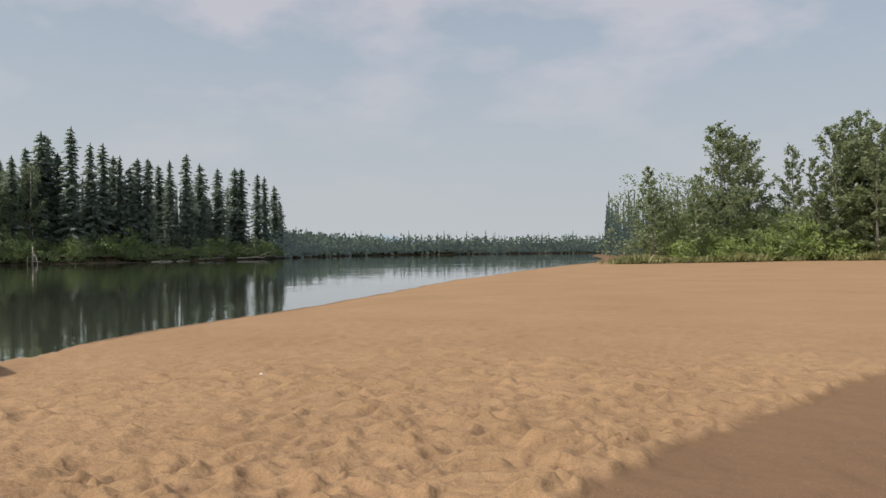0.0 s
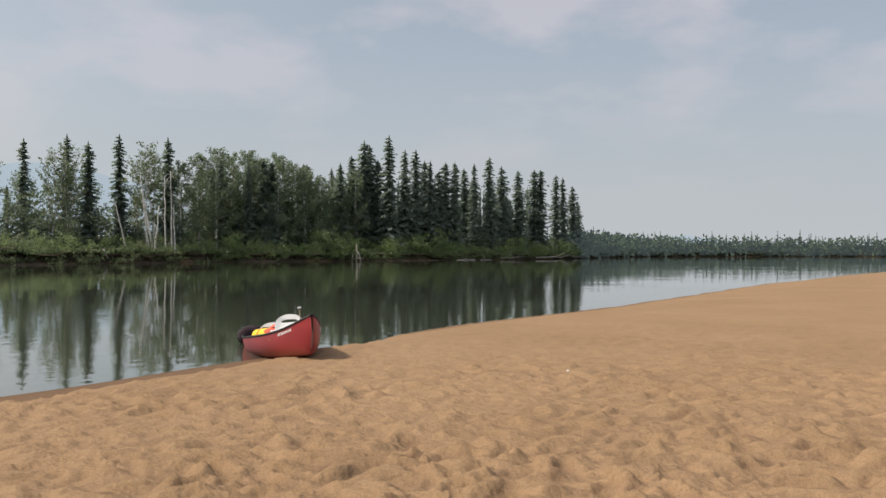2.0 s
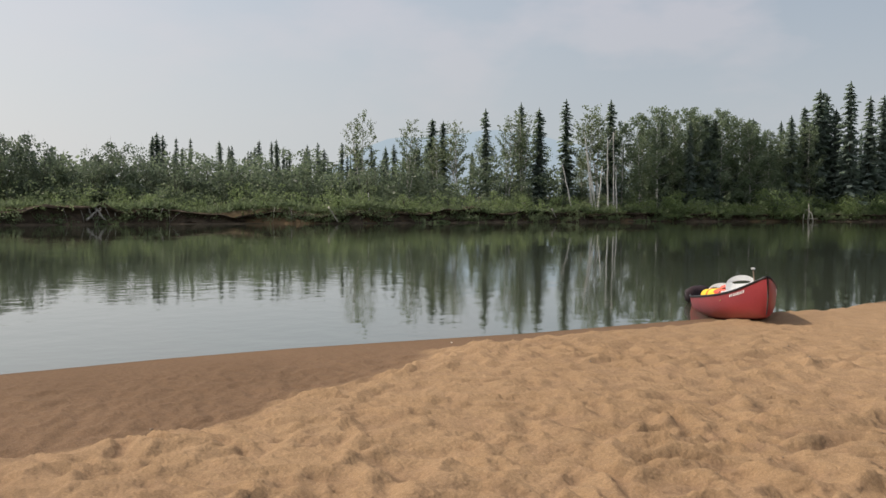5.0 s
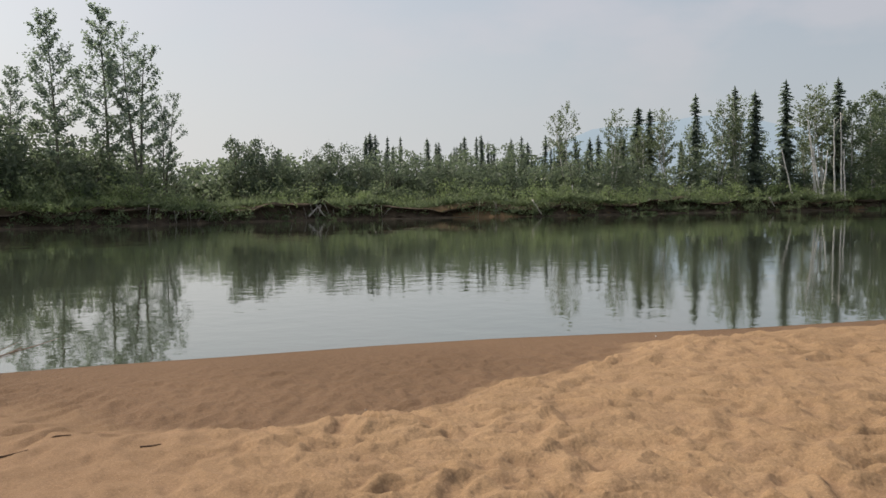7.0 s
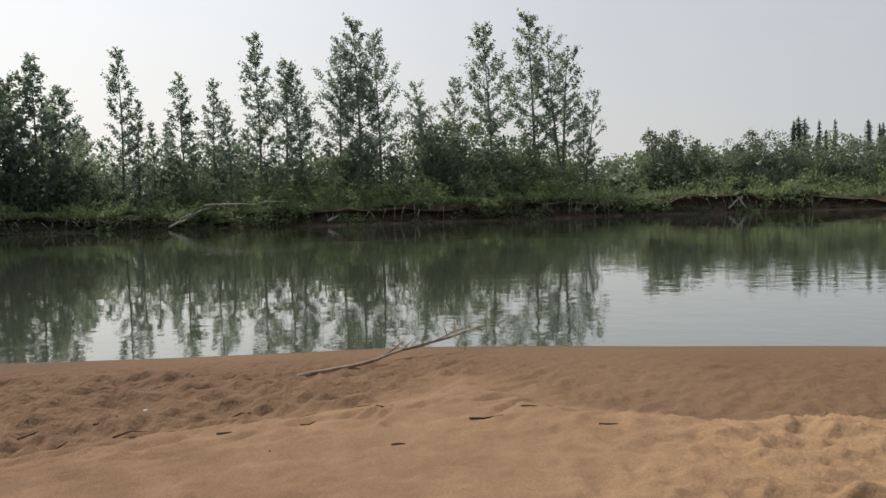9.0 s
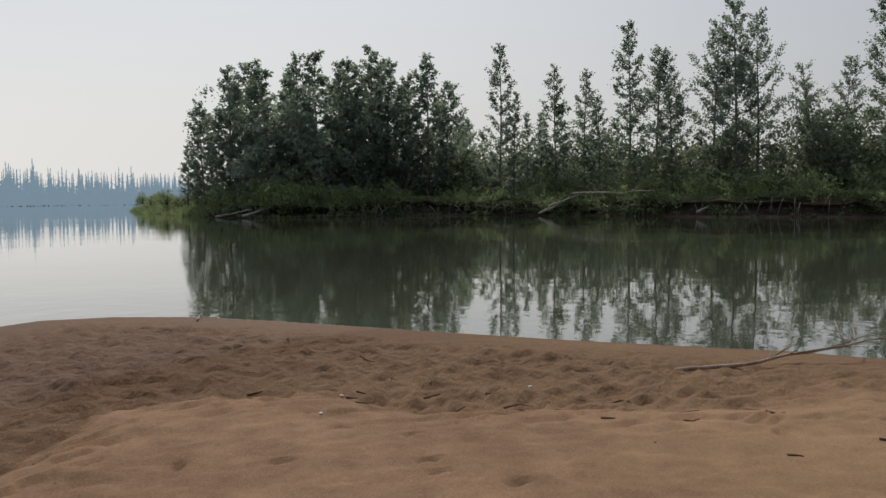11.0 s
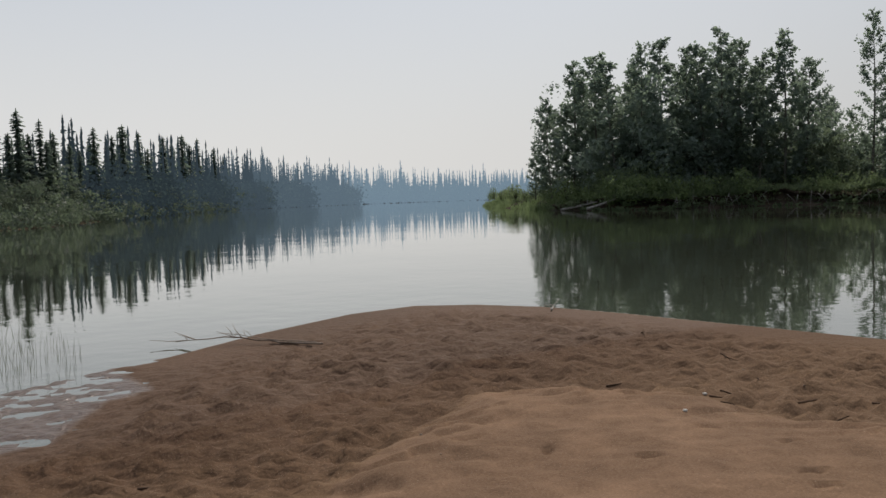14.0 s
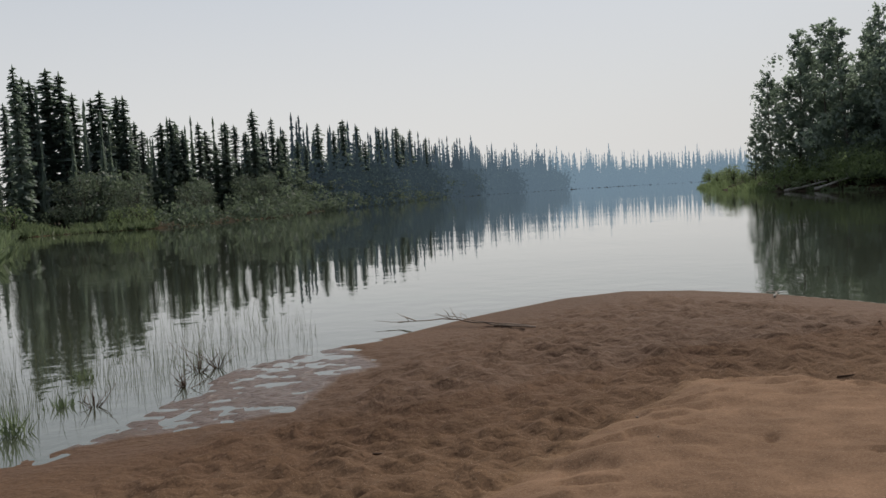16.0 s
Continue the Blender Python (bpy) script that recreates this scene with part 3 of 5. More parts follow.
def spruce_data(rng, H, slim, thin=1.0):
    """Trunk and needle boughs of a narrow, ragged northern spruce."""
    zs = np.linspace(0, H, 9)
    trunk = tube(np.c_[0.04 * np.sin(zs * 0.7), 0.04 * np.cos(zs), zs], 0.011 * H * (1 - zs / H * 0.93), 6)
    c, a, b, l, w = [], [], [], [], []
    z, wave, skew = 0.05 * H, rng.uniform(0, 6), rng.uniform(0, 6.28)
    club = rng.uniform(0.0, 0.25)
    up = np.array([0, 0, 1.0])
    while z < H * 0.975:
        top = 1 - z / H
        full = min(1.0, 1.15 * top ** 0.5) + club * math.exp(-((top - 0.12) / 0.06) ** 2) * 0.6
        tier = rng.uniform(0.74, 1.15) * (0.95 + 0.12 * math.sin(z * 1.1 + wave))
        n = 7 if top > 0.2 else 5 if top > 0.06 else 4
        az0 = rng.uniform(0, 6.28)
        for i in range(n):
            if rng.random() < 0.07 * thin:
                continue
            az = az0 + i * 6.283 / n + rng.uniform(-0.4, 0.4)
            out = np.array([math.cos(az), math.sin(az), 0])
            tang = np.array([-out[1], out[0], 0])
            rr = slim * H * full * tier * rng.uniform(0.7, 1.25) * (1 + 0.15 * math.cos(az - skew + z * 0.25)) + 0.08
            droop = rng.uniform(0.25, 0.75) * min(1.0, 0.25 + 2.2 * top)
            root = up * (z + rng.uniform(-0.012, 0.012) * H)
            for q in (0.28, 0.62, 0.95):
                p = root + out * rr * q - up * droop * rr * q * (1.15 - 0.45 * q)
                for side in (-1, 1):
                    d = out * rng.uniform(0.5, 0.9) + tang * side * rng.uniform(0.35, 0.9) - up * rng.uniform(0.1, 0.75)
                    d /= np.linalg.norm(d)
                    s = np.cross(d, up) + up * rng.uniform(-0.6, 0.6)
                    size = (0.30 + 0.36 * rr) * rng.uniform(0.75, 1.25) * (1.15 - 0.35 * q)
                    c.append(p - d * size * 0.35), a.append(d), b.append(s / np.linalg.norm(s)), l.append(size), w.append(size * 0.72)
        z += H * 0.021 * rng.uniform(0.7, 1.3) * (0.6 + 0.4 * min(1, top * 4))
    for q in np.linspace(0.06, 0.97, 20):
        for turn in (0.3, 1.87):
            c.append(up * (q * H - 0.03 * H)), a.append(up), b.append(np.array([math.cos(turn + q * 9), math.sin(turn + q * 9), 0]))
            l.append(H * 0.07), w.append(slim * H * (1 - q) ** 0.55 * 1.1 + 0.06)
    return trunk, kites(c, a, b, l, w)


def lobed(rng, centres, radii, n, size, flat=0.85):
    """n leaves lying like shingles on rounded, overlapping leaf masses."""
    centres, radii = np.array(centres), np.array(radii)
    pick = rng.choice(len(radii), n, p=radii ** 2 / np.sum(radii ** 2))
    way = unit(rng.normal(0, 1, (n, 3)) + np.array([0, 0, 0.25]))
    c = centres[pick] + way * (radii[pick] * rng.uniform(0.62, 1.12, n))[:, None] * np.array([1, 1, flat])
    face = unit(way + rng.normal(0, 0.5, (n, 3)))
    a = unit(np.cross(face, rng.normal(0, 1, (n, 3))))
    b = np.cross(face, a)
    l = size * rng.uniform(0.6, 1.4, n)
    return kites(c, a, b, l, l * rng.uniform(0.5, 0.85, n))


def poplar_data(rng, H, width, leaves, size, base=0.25, trunks=1, limbs=36, clumped=False):
    """Trunk, upswept limbs and tight leaf sprays of a poplar or aspen, with sky between the sprays."""
    wood, spots, ways, spread, weights = [], [], [], [], []
    up = np.array([0, 0, 1.0])
    for k in range(trunks):
        lean = rng.normal(0, 0.025, 2) * (1 + 2 * (trunks > 1))
        zs = np.linspace(0, H * (1 - 0.1 * k), 8)
        bend = rng.uniform(0, 6)
        px = lean[0] * zs + 0.010 * H * np.sin(zs / H * 4 + bend) + k * 0.3
        py = lean[1] * zs + 0.010 * H * np.cos(zs / H * 3 + bend)
        wood.append(tube(np.c_[px, py, zs], 0.0095 * H * (1 - zs / H * 0.93), 6))
        n, az = int(limbs / trunks) + 8, rng.uniform(0, 6.28)
        for i in range(n):
            f = base + (0.985 - base) * ((i + rng.uniform(0, 1)) / n)
            z = f * zs[-1]
            p0 = np.array([np.interp(z, zs, px), np.interp(z, zs, py), z])
            az += 2.4 + rng.normal(0, 0.35)
            g = (f - base) / (1 - base)
            prof = (1 - g) ** 0.62 * min(1.0, 0.5 + 2.2 * g) * 1.3
            L = width * H * prof * rng.uniform(0.5, 1.25) + 0.15
            rise = 0.35 + 0.95 * g + rng.uniform(-0.15, 0.35)
            out = np.array([math.cos(az), math.sin(az), 0])
            mid = p0 + (out * 0.6 + up * rise * 0.38) * L
            tip = p0 + (out + up * rise) * L
            wood.append(tube([p0, mid, tip], [0.0028 * H * (1.1 - f) + 0.01, 0.016, 0.006], 4))
            tang = np.array([-out[1], out[0], 0])
            for q in (0.4, 0.65, 0.85, 1.05):
                p = (1 - q) ** 2 * p0 + 2 * q * (1 - q) * mid + q * q * tip
                for side in (-1, 1):
                    d = out * 0.7 + tang * side * rng.uniform(0.2, 0.9) + up * rng.uniform(0.0, 0.7)
                    d /= np.linalg.norm(d)
                    reach = L * rng.uniform(0.08, 0.34) * (1.2 - 0.7 * q)
                    spots.append(p + d * reach), ways.append(d)
                    spread.append((0.09 + 0.042 * L) * rng.uniform(0.6, 1.3)), weights.append((0.25 + L) * rng.uniform(0.1, 1.7))
        for q in np.linspace(0.0, 1.4, 6):
            spots.append(np.array([px[-1], py[-1], zs[-1] - q])), ways.append(up), spread.append(0.06 + 0.06 * q), weights.append(0.35)
    spots, ways, spread, weights = np.array(spots), np.array(ways), np.array(spread), np.array(weights)
    if clumped:
        return joined(wood), lobed(rng, spots, spread * 2.1 + 0.08, leaves, size, 1.0)
    pick = rng.choice(len(spots), leaves, p=weights / weights.sum())
    c = spots[pick] + rng.normal(0, 0.7, (leaves, 3)) * spread[pick][:, None] + ways[pick] * (rng.normal(0, 1.6, leaves) * spread[pick])[:, None]
    a = unit(rng.normal(0, 1, (leaves, 3)) + ways[pick] * 0.6)
    b = unit(np.cross(a, rng.normal(0, 1, (leaves, 3))))
    l = size * rng.uniform(0.6, 1.4, leaves)
    return joined(wood), kites(c, a, b, l, l * rng.uniform(0.55, 0.9, leaves))


def shrub_data(rng, H, R, leaves, size):
    """A many-stemmed willow: stems fan out from one foot, leaves in uneven clumps."""
    wood, spots, radii = [], [], []
    for i in range(11):
        az, out = rng.uniform(0, 6.283), rng.uniform(0.1, 1.0) * R
        top = np.array([math.cos(az) * out, math.sin(az) * out, H * rng.uniform(0.6, 1.0) * (1 - 0.25 * (out / R) ** 2)])
        mid = top * np.array([0.4, 0.4, 0.55])
        wood.append(tube([(0, 0, 0), mid, top], [0.03, 0.022, 0.008], 4))
        spots.append(top * np.array([0.9, 0.9, 0.86])), radii.append(R * rng.uniform(0.22, 0.36))
        spots.append(top * np.array([1.0, 1.0, rng.uniform(0.2, 0.5)])), radii.append(R * rng.uniform(0.26, 0.4))
    return joined(wood), lobed(rng, spots, radii, leaves, size)


def plant(name, wood, leaves, bark, leaf_mat, label, category, group, wood_name="trunk"):
    root = tagged(new(name), label, category, group)
    root.empty_display_size = 0.2
    mesh_object(wood_name, wood[0], wood[1], bark, root, smooth_faces=True)
    mesh_object("crown", leaves[0], leaves[1], leaf_mat, root)
    return root


class Stock:
    """A few built plants of a kind, copied to each place with its own size and turn."""

    def __init__(self, makers, size):
        self.makers, self.size, self.made = makers, size, [None] * len(makers)

    def put(self, k, x, y, z, tall, turn, wide=1.0):
        k %= len(self.makers)
        s = tall / self.size
        m = Matrix.Translation((x, y, z)) @ Matrix.Rotation(turn, 4, "Z")
        if self.made[k] is None:
            self.made[k] = self.makers[k]()
            ob = self.made[k]
        else:
            ob = copy_thing(self.made[k], Matrix())
        ob.matrix_basis = m @ Matrix.Diagonal((s * wide, s * wide, s, 1))
        return ob


def spruce_maker(seed, slim, thin=1.0):
    def make():
        w, l = spruce_data(np.random.default_rng(seed), 16.0, slim, thin)
        return plant("spruce", w, l, BARK, SPRUCE, "tall narrow dark green spruce on the river bank", "spruce tree", "spruces along the river")
    return make


def poplar_maker(seed, width, leaves, size, base, label, group, trunks=1, mat=None, bark=None, name="poplar", clumped=False):
    def make():
        w, l = poplar_data(np.random.default_rng(seed), 16.0, width, leaves, size, base, trunks, clumped=clumped)
        return plant(name, w, l, bark or POPLAR_BARK, mat or POPLAR, label, name + " tree", group)
    return make


def shrub_maker(seed, H, R, leaves, size, mat, label, group):
    def make():
        w, l = shrub_data(np.random.default_rng(seed), H, R, leaves, size)
        return plant("willow_shrub", w, l, BARK, mat, label, "shrub", group, "stem")
    return make


spruces = Stock([spruce_maker(100 + i, s) for i, s in enumerate((0.088, 0.10, 0.115, 0.092, 0.125, 0.08))], 16.0)
thin_spruces = Stock([spruce_maker(120 + i, s, 2.5) for i, s in enumerate((0.055, 0.068, 0.078, 0.05))], 16.0)
poplars = Stock([poplar_maker(200 + i, w, n, 0.2, b, "tall balsam poplar with an airy grey-green crown", "poplars on the far bank", t)
                 for i, (w, n, b, t) in enumerate(((0.12, 6200, 0.24, 1), (0.10, 5600, 0.22, 1), (0.12, 6400, 0.26, 2), (0.11, 5800, 0.24, 1)))], 16.0)
slim_poplars = Stock([poplar_maker(220 + i, w, n, 0.22, 0.06, "slender upright poplar with leaves close to the stem", "poplars on the far bank")
                      for i, (w, n) in enumerate(((0.068, 4600), (0.085, 4900), (0.075, 4600)))], 16.0)
grove_poplars = Stock([poplar_maker(240 + i, w, 5200, 0.29, 0.05, "dense dark poplar in a grove at the water", "poplars in the grove")
                       for i, w in enumerate((0.115, 0.13, 0.14))], 16.0)
aspens = Stock([poplar_maker(260 + i, w, 2500, 0.27, b, "pale-stemmed birch with light green leaves", "birches on the far bank", t, ASPEN, PALE_BARK, "birch")
                for i, (w, b, t) in enumerate(((0.13, 0.35, 2), (0.15, 0.3, 1), (0.12, 0.45, 3)))], 16.0)
willows = Stock([shrub_maker(300 + i, 6.0, r, 950, 0.24, WILLOW, "rounded grey-green willow thicket on the bank", "willows on the banks")
                 for i, r in enumerate((2.2, 2.6, 3.0, 2.0))], 6.0)
young_willows = Stock([shrub_maker(320 + i, 2.2, r, 420, 0.2, BRIGHT, "low bright green willow bush at the bank's edge", "low bushes on the banks")
                       for i, r in enumerate((1.3, 1.6, 1.9))], 2.2)
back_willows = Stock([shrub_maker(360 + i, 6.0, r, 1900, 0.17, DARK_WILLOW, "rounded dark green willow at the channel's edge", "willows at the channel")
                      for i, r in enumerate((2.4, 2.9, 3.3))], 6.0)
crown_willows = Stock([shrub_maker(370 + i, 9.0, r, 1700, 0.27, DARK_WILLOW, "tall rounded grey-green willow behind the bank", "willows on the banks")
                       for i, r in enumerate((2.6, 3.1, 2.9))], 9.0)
mass_aspens = Stock([poplar_maker(290 + i, w, 5400, 0.26, 0.05, "dense rounded green aspen beside the spruces", "aspens beside the spruces", 1, MASS_LEAF, PALE_BARK, "aspen", True)
                     for i, w in enumerate((0.15, 0.17))], 16.0)
spire_poplars = Stock([poplar_maker(280 + i, w, 4200, 0.29, 0.05, "spire-shaped dense dark poplar", "spire poplars")
                       for i, w in enumerate((0.085, 0.10, 0.075))], 16.0)
point_poplars = Stock([poplar_maker(400 + i, w, 4800, 0.29, 0.04, "dense green poplar above the willows on the point", "poplars on the point", 1, POINT_BODY)
                       for i, w in enumerate((0.10, 0.13, 0.115))], 16.0)
low_willows = Stock([shrub_maker(380 + i, 2.2, r, 620, 0.20, POINT_LEAF, "low bright yellow-green willow bush at the edge of the sand", "willows on the point")
                     for i, r in enumerate((1.3, 1.7))], 2.2)
point_willows = Stock([shrub_maker(340 + i, 5.0, r, 1600, 0.24, POINT_LEAF, "tall yellow-green willow thicket at the edge of the sand", "willows on the point")
                       for i, r in enumerate((2.0, 2.4))], 5.0)

# places of the trees that stand out: x, y, height
SPRUCE_GROVE = [
    (-69.3, 132.1, 16.4), (-69.5, 136.9, 18.3), (-67.2, 137.6, 21.1), (-67.9, 141.4, 20.6), (-65.3, 139.4, 17.7),
    (-62.4, 138.1, 21.9), (-61.8, 144.2, 20.0), (-60.9, 147.4, 20.3), (-61.0, 152.2, 18.6), (-58.9, 150.0, 18.4),
    (-58.3, 153.2, 16.6), (-57.9, 155.9, 18.5), (-56.1, 156.5, 18.6), (-56.3, 162.8, 17.9), (-53.8, 161.9, 18.8),
    (-51.3, 164.6, 20.3), (-50.6, 171.1, 19.0), (-48.3, 176.3, 18.5), (-46.9, 185.3, 19.5), (-45.6, 186.3, 19.5),
    (-43.9, 194.7, 19.0), (-42.8, 197.3, 18.7), (-41.3, 201.3, 16.8), (-40.8, 205.8, 12.6),
]
SPRUCE_LEFT = [
    (-98.9, 79.1, 14.4), (-97.1, 79.8, 14.0), (-94.1, 85.8, 16.1), (-90.0, 89.4, 16.9), (-88.7, 92.0, 16.2),
    (-87.1, 96.4, 17.7), (-82.8, 101.9, 17.7), (-86.5, 120.9, 18.2), (-84.2, 125.9, 17.8), (-80.2, 139.1, 17.3),
    (-79.0, 141.0, 15.4), (-105.8, 93.4, 10.5), (-104.1, 80.0, 10.7),
]
ASPEN_BANK = [
    (-92.4, 61.8, 13.3), (-89.2, 66.6, 12.3), (-87.7, 83.7, 14.0), (-87.1, 87.4, 14.7), (-81.9, 98.2, 16.1),
    (-82.2, 96.4, 14.7), (-83.7, 104.9, 13.0), (-84.0, 111.2, 14.0), (-83.9, 119.2, 15.8), (-80.0, 122.3, 16.4),
    (-77.4, 126.7, 17.1), (-74.6, 128.0, 14.7), (-70.1, 132.4, 12.4), (-67.0, 134.5, 7.9),
]
POPLAR_TALL = [
    (-87.4, -39.7, 18.1), (-87.3, -37.7, 12.5), (-89.0, -36.8, 10.3), (-89.9, -35.4, 10.4), (-87.9, -32.7, 15.5),
    (-87.6, -29.4, 14.5), (-89.3, -28.2, 11.8), (-85.8, -24.1, 18.7), (-86.2, -21.3, 15.8), (-86.8, -19.7, 15.5),
    (-85.6, -15.2, 17.6), (-84.8, -13.3, 19.4), (-86.1, -11.5, 18.3), (-85.8, -5.8, 12.9), (-88.2, -3.7, 13.8),
    (-88.1, 0.2, 19.5), (-90.2, 4.9, 20.4), (-90.0, 8.0, 18.9), (-91.3, 10.4, 12.2),
]
POPLAR_GROVE = [
    (-66.7, -67.6, 6.6), (-65.3, -63.7, 10.8), (-66.5, -61.4, 14.5), (-67.1, -59.1, 14.7), (-66.2, -55.6, 13.7),
    (-68.4, -54.0, 15.2), (-70.8, -52.8, 16.1), (-74.6, -52.9, 15.4), (-74.0, -50.3, 15.2), (-76.1, -50.0, 16.9),
    (-78.5, -49.1, 15.9), (-79.1, -47.3, 14.3), (-81.0, -45.6, 16.6), (-83.4, -44.7, 13.8), (-98.3, -49.7, 11.6),
    (-99.8, -49.3, 11.3), (-70.9, -63.7, 13.1), (-72.7, -58.9, 13.5), (-78.5, -56.9, 13.9), (-82.8, -53.0, 14.0),
    (-85.3, -49.4, 13.9),
]
WILLOW_CROWNS = [
    (-95.9, 19.2, 10.0), (-97.0, 21.4, 10.1), (-96.2, 23.3, 8.3), (-98.2, 25.7, 7.4), (-96.4, 27.0, 7.1),
    (-97.5, 29.1, 8.7), (-96.3, 30.7, 9.0), (-97.8, 33.3, 9.0), (-95.5, 34.2, 7.8), (-96.0, 36.3, 8.3),
    (-94.6, 38.0, 7.2), (-94.8, 41.2, 7.2), (-93.2, 43.5, 7.5), (-93.2, 46.4, 6.4), (-91.1, 49.2, 5.3),
]
POPLAR_MASS = [
    (-81.7, 103.3, 13.8), (-82.3, 108.3, 15.5), (-80.4, 110.3, 16.6), (-81.4, 116.5, 16.4), (-78.3, 116.4, 16.6),
    (-78.1, 120.4, 15.6), (-75.6, 121.1, 16.6), (-75.8, 126.1, 15.8), (-72.8, 126.0, 14.7), (-71.8, 129.4, 13.5),
    (-70.9, 134.3, 13.9), (-67.8, 134.9, 14.9),
]
SPRUCE_BEHIND = [
    (3.4, -76.5, 12.0), (2.8, -74.8, 11.5), (1.6, -76.6, 12.7), (0.6, -75.3, 12.3), (-0.3, -79.5, 11.1),
    (-1.7, -77.5, 10.4), (-2.4, -76.5, 10.9), (-3.8, -78.5, 10.7), (-4.2, -76.5, 10.5), (-5.2, -79.5, 8.6),
    (-5.7, -78.5, 7.7), (-7.6, -81.1, 8.6), (-8.3, -79.8, 8.9), (-9.1, -83.0, 8.9), (-9.3, -79.5, 7.8),
    (-11.2, -82.9, 8.8), (-12.2, -85.6, 8.2), (-14.1, -85.2, 9.0), (-15.4, -87.4, 8.9), (-17.2, -90.9, 8.5),
    (4.4, -68.6, 9.2), (3.5, -66.7, 11.6),
]
SPRUCE_CHANNEL = [
    (-17.5, -88.2, 10.6), (-19.1, -91.4, 8.5), (-20.1, -91.0, 10.0), (-20.5, -90.2, 7.8), (-22.3, -95.0, 9.0),
    (-24.6, -97.7, 8.0), (-29.5, -106.0, 10.7), (-34.4, -115.1, 10.5), (-37.0, -118.9, 12.4), (-41.6, -126.1, 12.0),
    (-45.3, -133.2, 10.1), (-51.5, -143.1, 12.9), (-56.0, -151.5, 12.4), (-61.1, -159.4, 14.7), (-65.2, -166.2, 13.5),
    (-70.3, -174.5, 15.4), (-83.2, -196.1, 14.8), (-93.5, -213.2, 13.9), (-26.9, -102.7, 7.7), (-13.3, -86.8, 7.0),
]
POINT_TREES = [
    (27.8, 81.4, 13.3), (29.3, 83.0, 13.1), (31.5, 84.3, 12.5), (37.2, 86.3, 11.6), (39.0, 81.1, 13.0),
    (41.7, 84.3, 14.2), (42.0, 81.8, 14.5), (42.1, 79.6, 13.3), (43.8, 80.9, 12.6), (19.9, 77.5, 8.8),
    (23.6, 76.4, 7.9), (37.6, 81.8, 10.0),
]
rnd = np.random.default_rng(7)


def stand(stock, places, wide=1.0, foot=1.15):
    for i, (x, y, tall) in enumerate(places):
        up = float(lift(x, y))
        stock.put(int(rnd.integers(0, 99)), x, y, foot + up, max(tall - up, 2.0), rnd.uniform(0, 6.28), wide * rnd.uniform(0.9, 1.1))


def along_bank(line, step, lo, hi):
    """Places at uneven steps along a bank line, lo to hi metres inland (land to the right of its way)."""
    out = []
    for (ax, ay), (bx, by) in zip(line, line[1:]):
        L = math.hypot(bx - ax, by - ay)
        ux, uy = (bx - ax) / L, (by - ay) / L
        for i in range(max(1, int(round(L / step)))):
            k, o = rnd.uniform(0, L), rnd.uniform(lo, hi)
            out.append((ax + ux * k + uy * o, ay + uy * k - ux * o))
    return out


def fill(stock, line, step, lo, hi, tall0, tall1, foot=1.1, wide=1.0):
    for x, y in along_bank(line, step, lo, hi):
        stock.put(int(rnd.integers(0, 99)), x, y, foot + float(lift(x, y)), rnd.uniform(tall0, tall1), rnd.uniform(0, 6.28), wide * rnd.uniform(0.85, 1.25))


stand(spruces, SPRUCE_GROVE, 1.05)
stand(spruces, SPRUCE_LEFT, 1.15)
stand(aspens, ASPEN_BANK)
stand(slim_poplars, POPLAR_TALL[:8])
stand(poplars, POPLAR_TALL[8:])
stand(spire_poplars, POPLAR_GROVE[::2], 1.25)
stand(grove_poplars, POPLAR_GROVE[1::2], 1.05)
stand(spire_poplars, [(x - 4.0, y - 2.8, tall * 0.94) for x, y, tall in POPLAR_GROVE[1::2]], 1.3)
stand(mass_aspens, POPLAR_MASS, 1.3)
stand(thin_spruces, SPRUCE_BEHIND[:-2], 1.55, 0.7)
stand(thin_spruces, SPRUCE_BEHIND[-2:], 1.0, 0.5)
stand(thin_spruces, SPRUCE_CHANNEL, 1.45, 0.7)
stand(point_poplars, POINT_TREES, 1.15, 0.5)
stand(point_poplars, [(x + 2.2, y + 2.0, tall * 0.9) for x, y, tall in POINT_TREES[4:9]], 1.2, 0.5)

# undergrowth, bank by bank
GROVE_LINE, MEADOW_LINE, POPLAR_LINE, TIP_LINE = FAR_BANK[6:11], FAR_BANK[10:18], FAR_BANK[17:24], FAR_BANK[23:29]
BACK_LINE = BACK_BANK[3:16][::-1]
POINT_LINE = [(60, 84), (43, 80), (33, 78.5), (26, 76), (22.2, 74.5)]
fill(spruces, GROVE_LINE, 2.8, 5, 17, 10, 16.5)
fill(spruces, FAR_BANK[8:11], 5.0, 11, 20, 13, 17.5)
fill(thin_spruces, [(-106, 86), (-119, 67), (-130, 46)], 0.75, -3, 5, 8.0, 11.5, 1.2, 1.1)
fill(willows, GROVE_LINE, 9.0, 2.5, 8, 3.0, 5.5)
fill(young_willows, GROVE_LINE, 7.0, 0.8, 3, 1.2, 2.2)
fill(willows, FAR_BANK[10:15], 5.0, 6, 11, 3.5, 6.0)
stand(crown_willows, WILLOW_CROWNS)
fill(willows, FAR_BANK[14:19], 6.0, 6, 9, 4.0, 6.5)
fill(aspens, FAR_BANK[9:13], 6.0, 10, 22, 8.0, 13.0)
fill(young_willows, MEADOW_LINE, 6.5, 1.0, 5, 1.2, 2.2)
fill(willows, POPLAR_LINE, 4.2, 5, 10, 4.0, 7.0)
fill(young_willows, POPLAR_LINE, 6.0, 1.0, 5, 1.2, 2.4)
fill(willows, TIP_LINE[:4], 3.2, 2, 8, 2.0, 4.0)
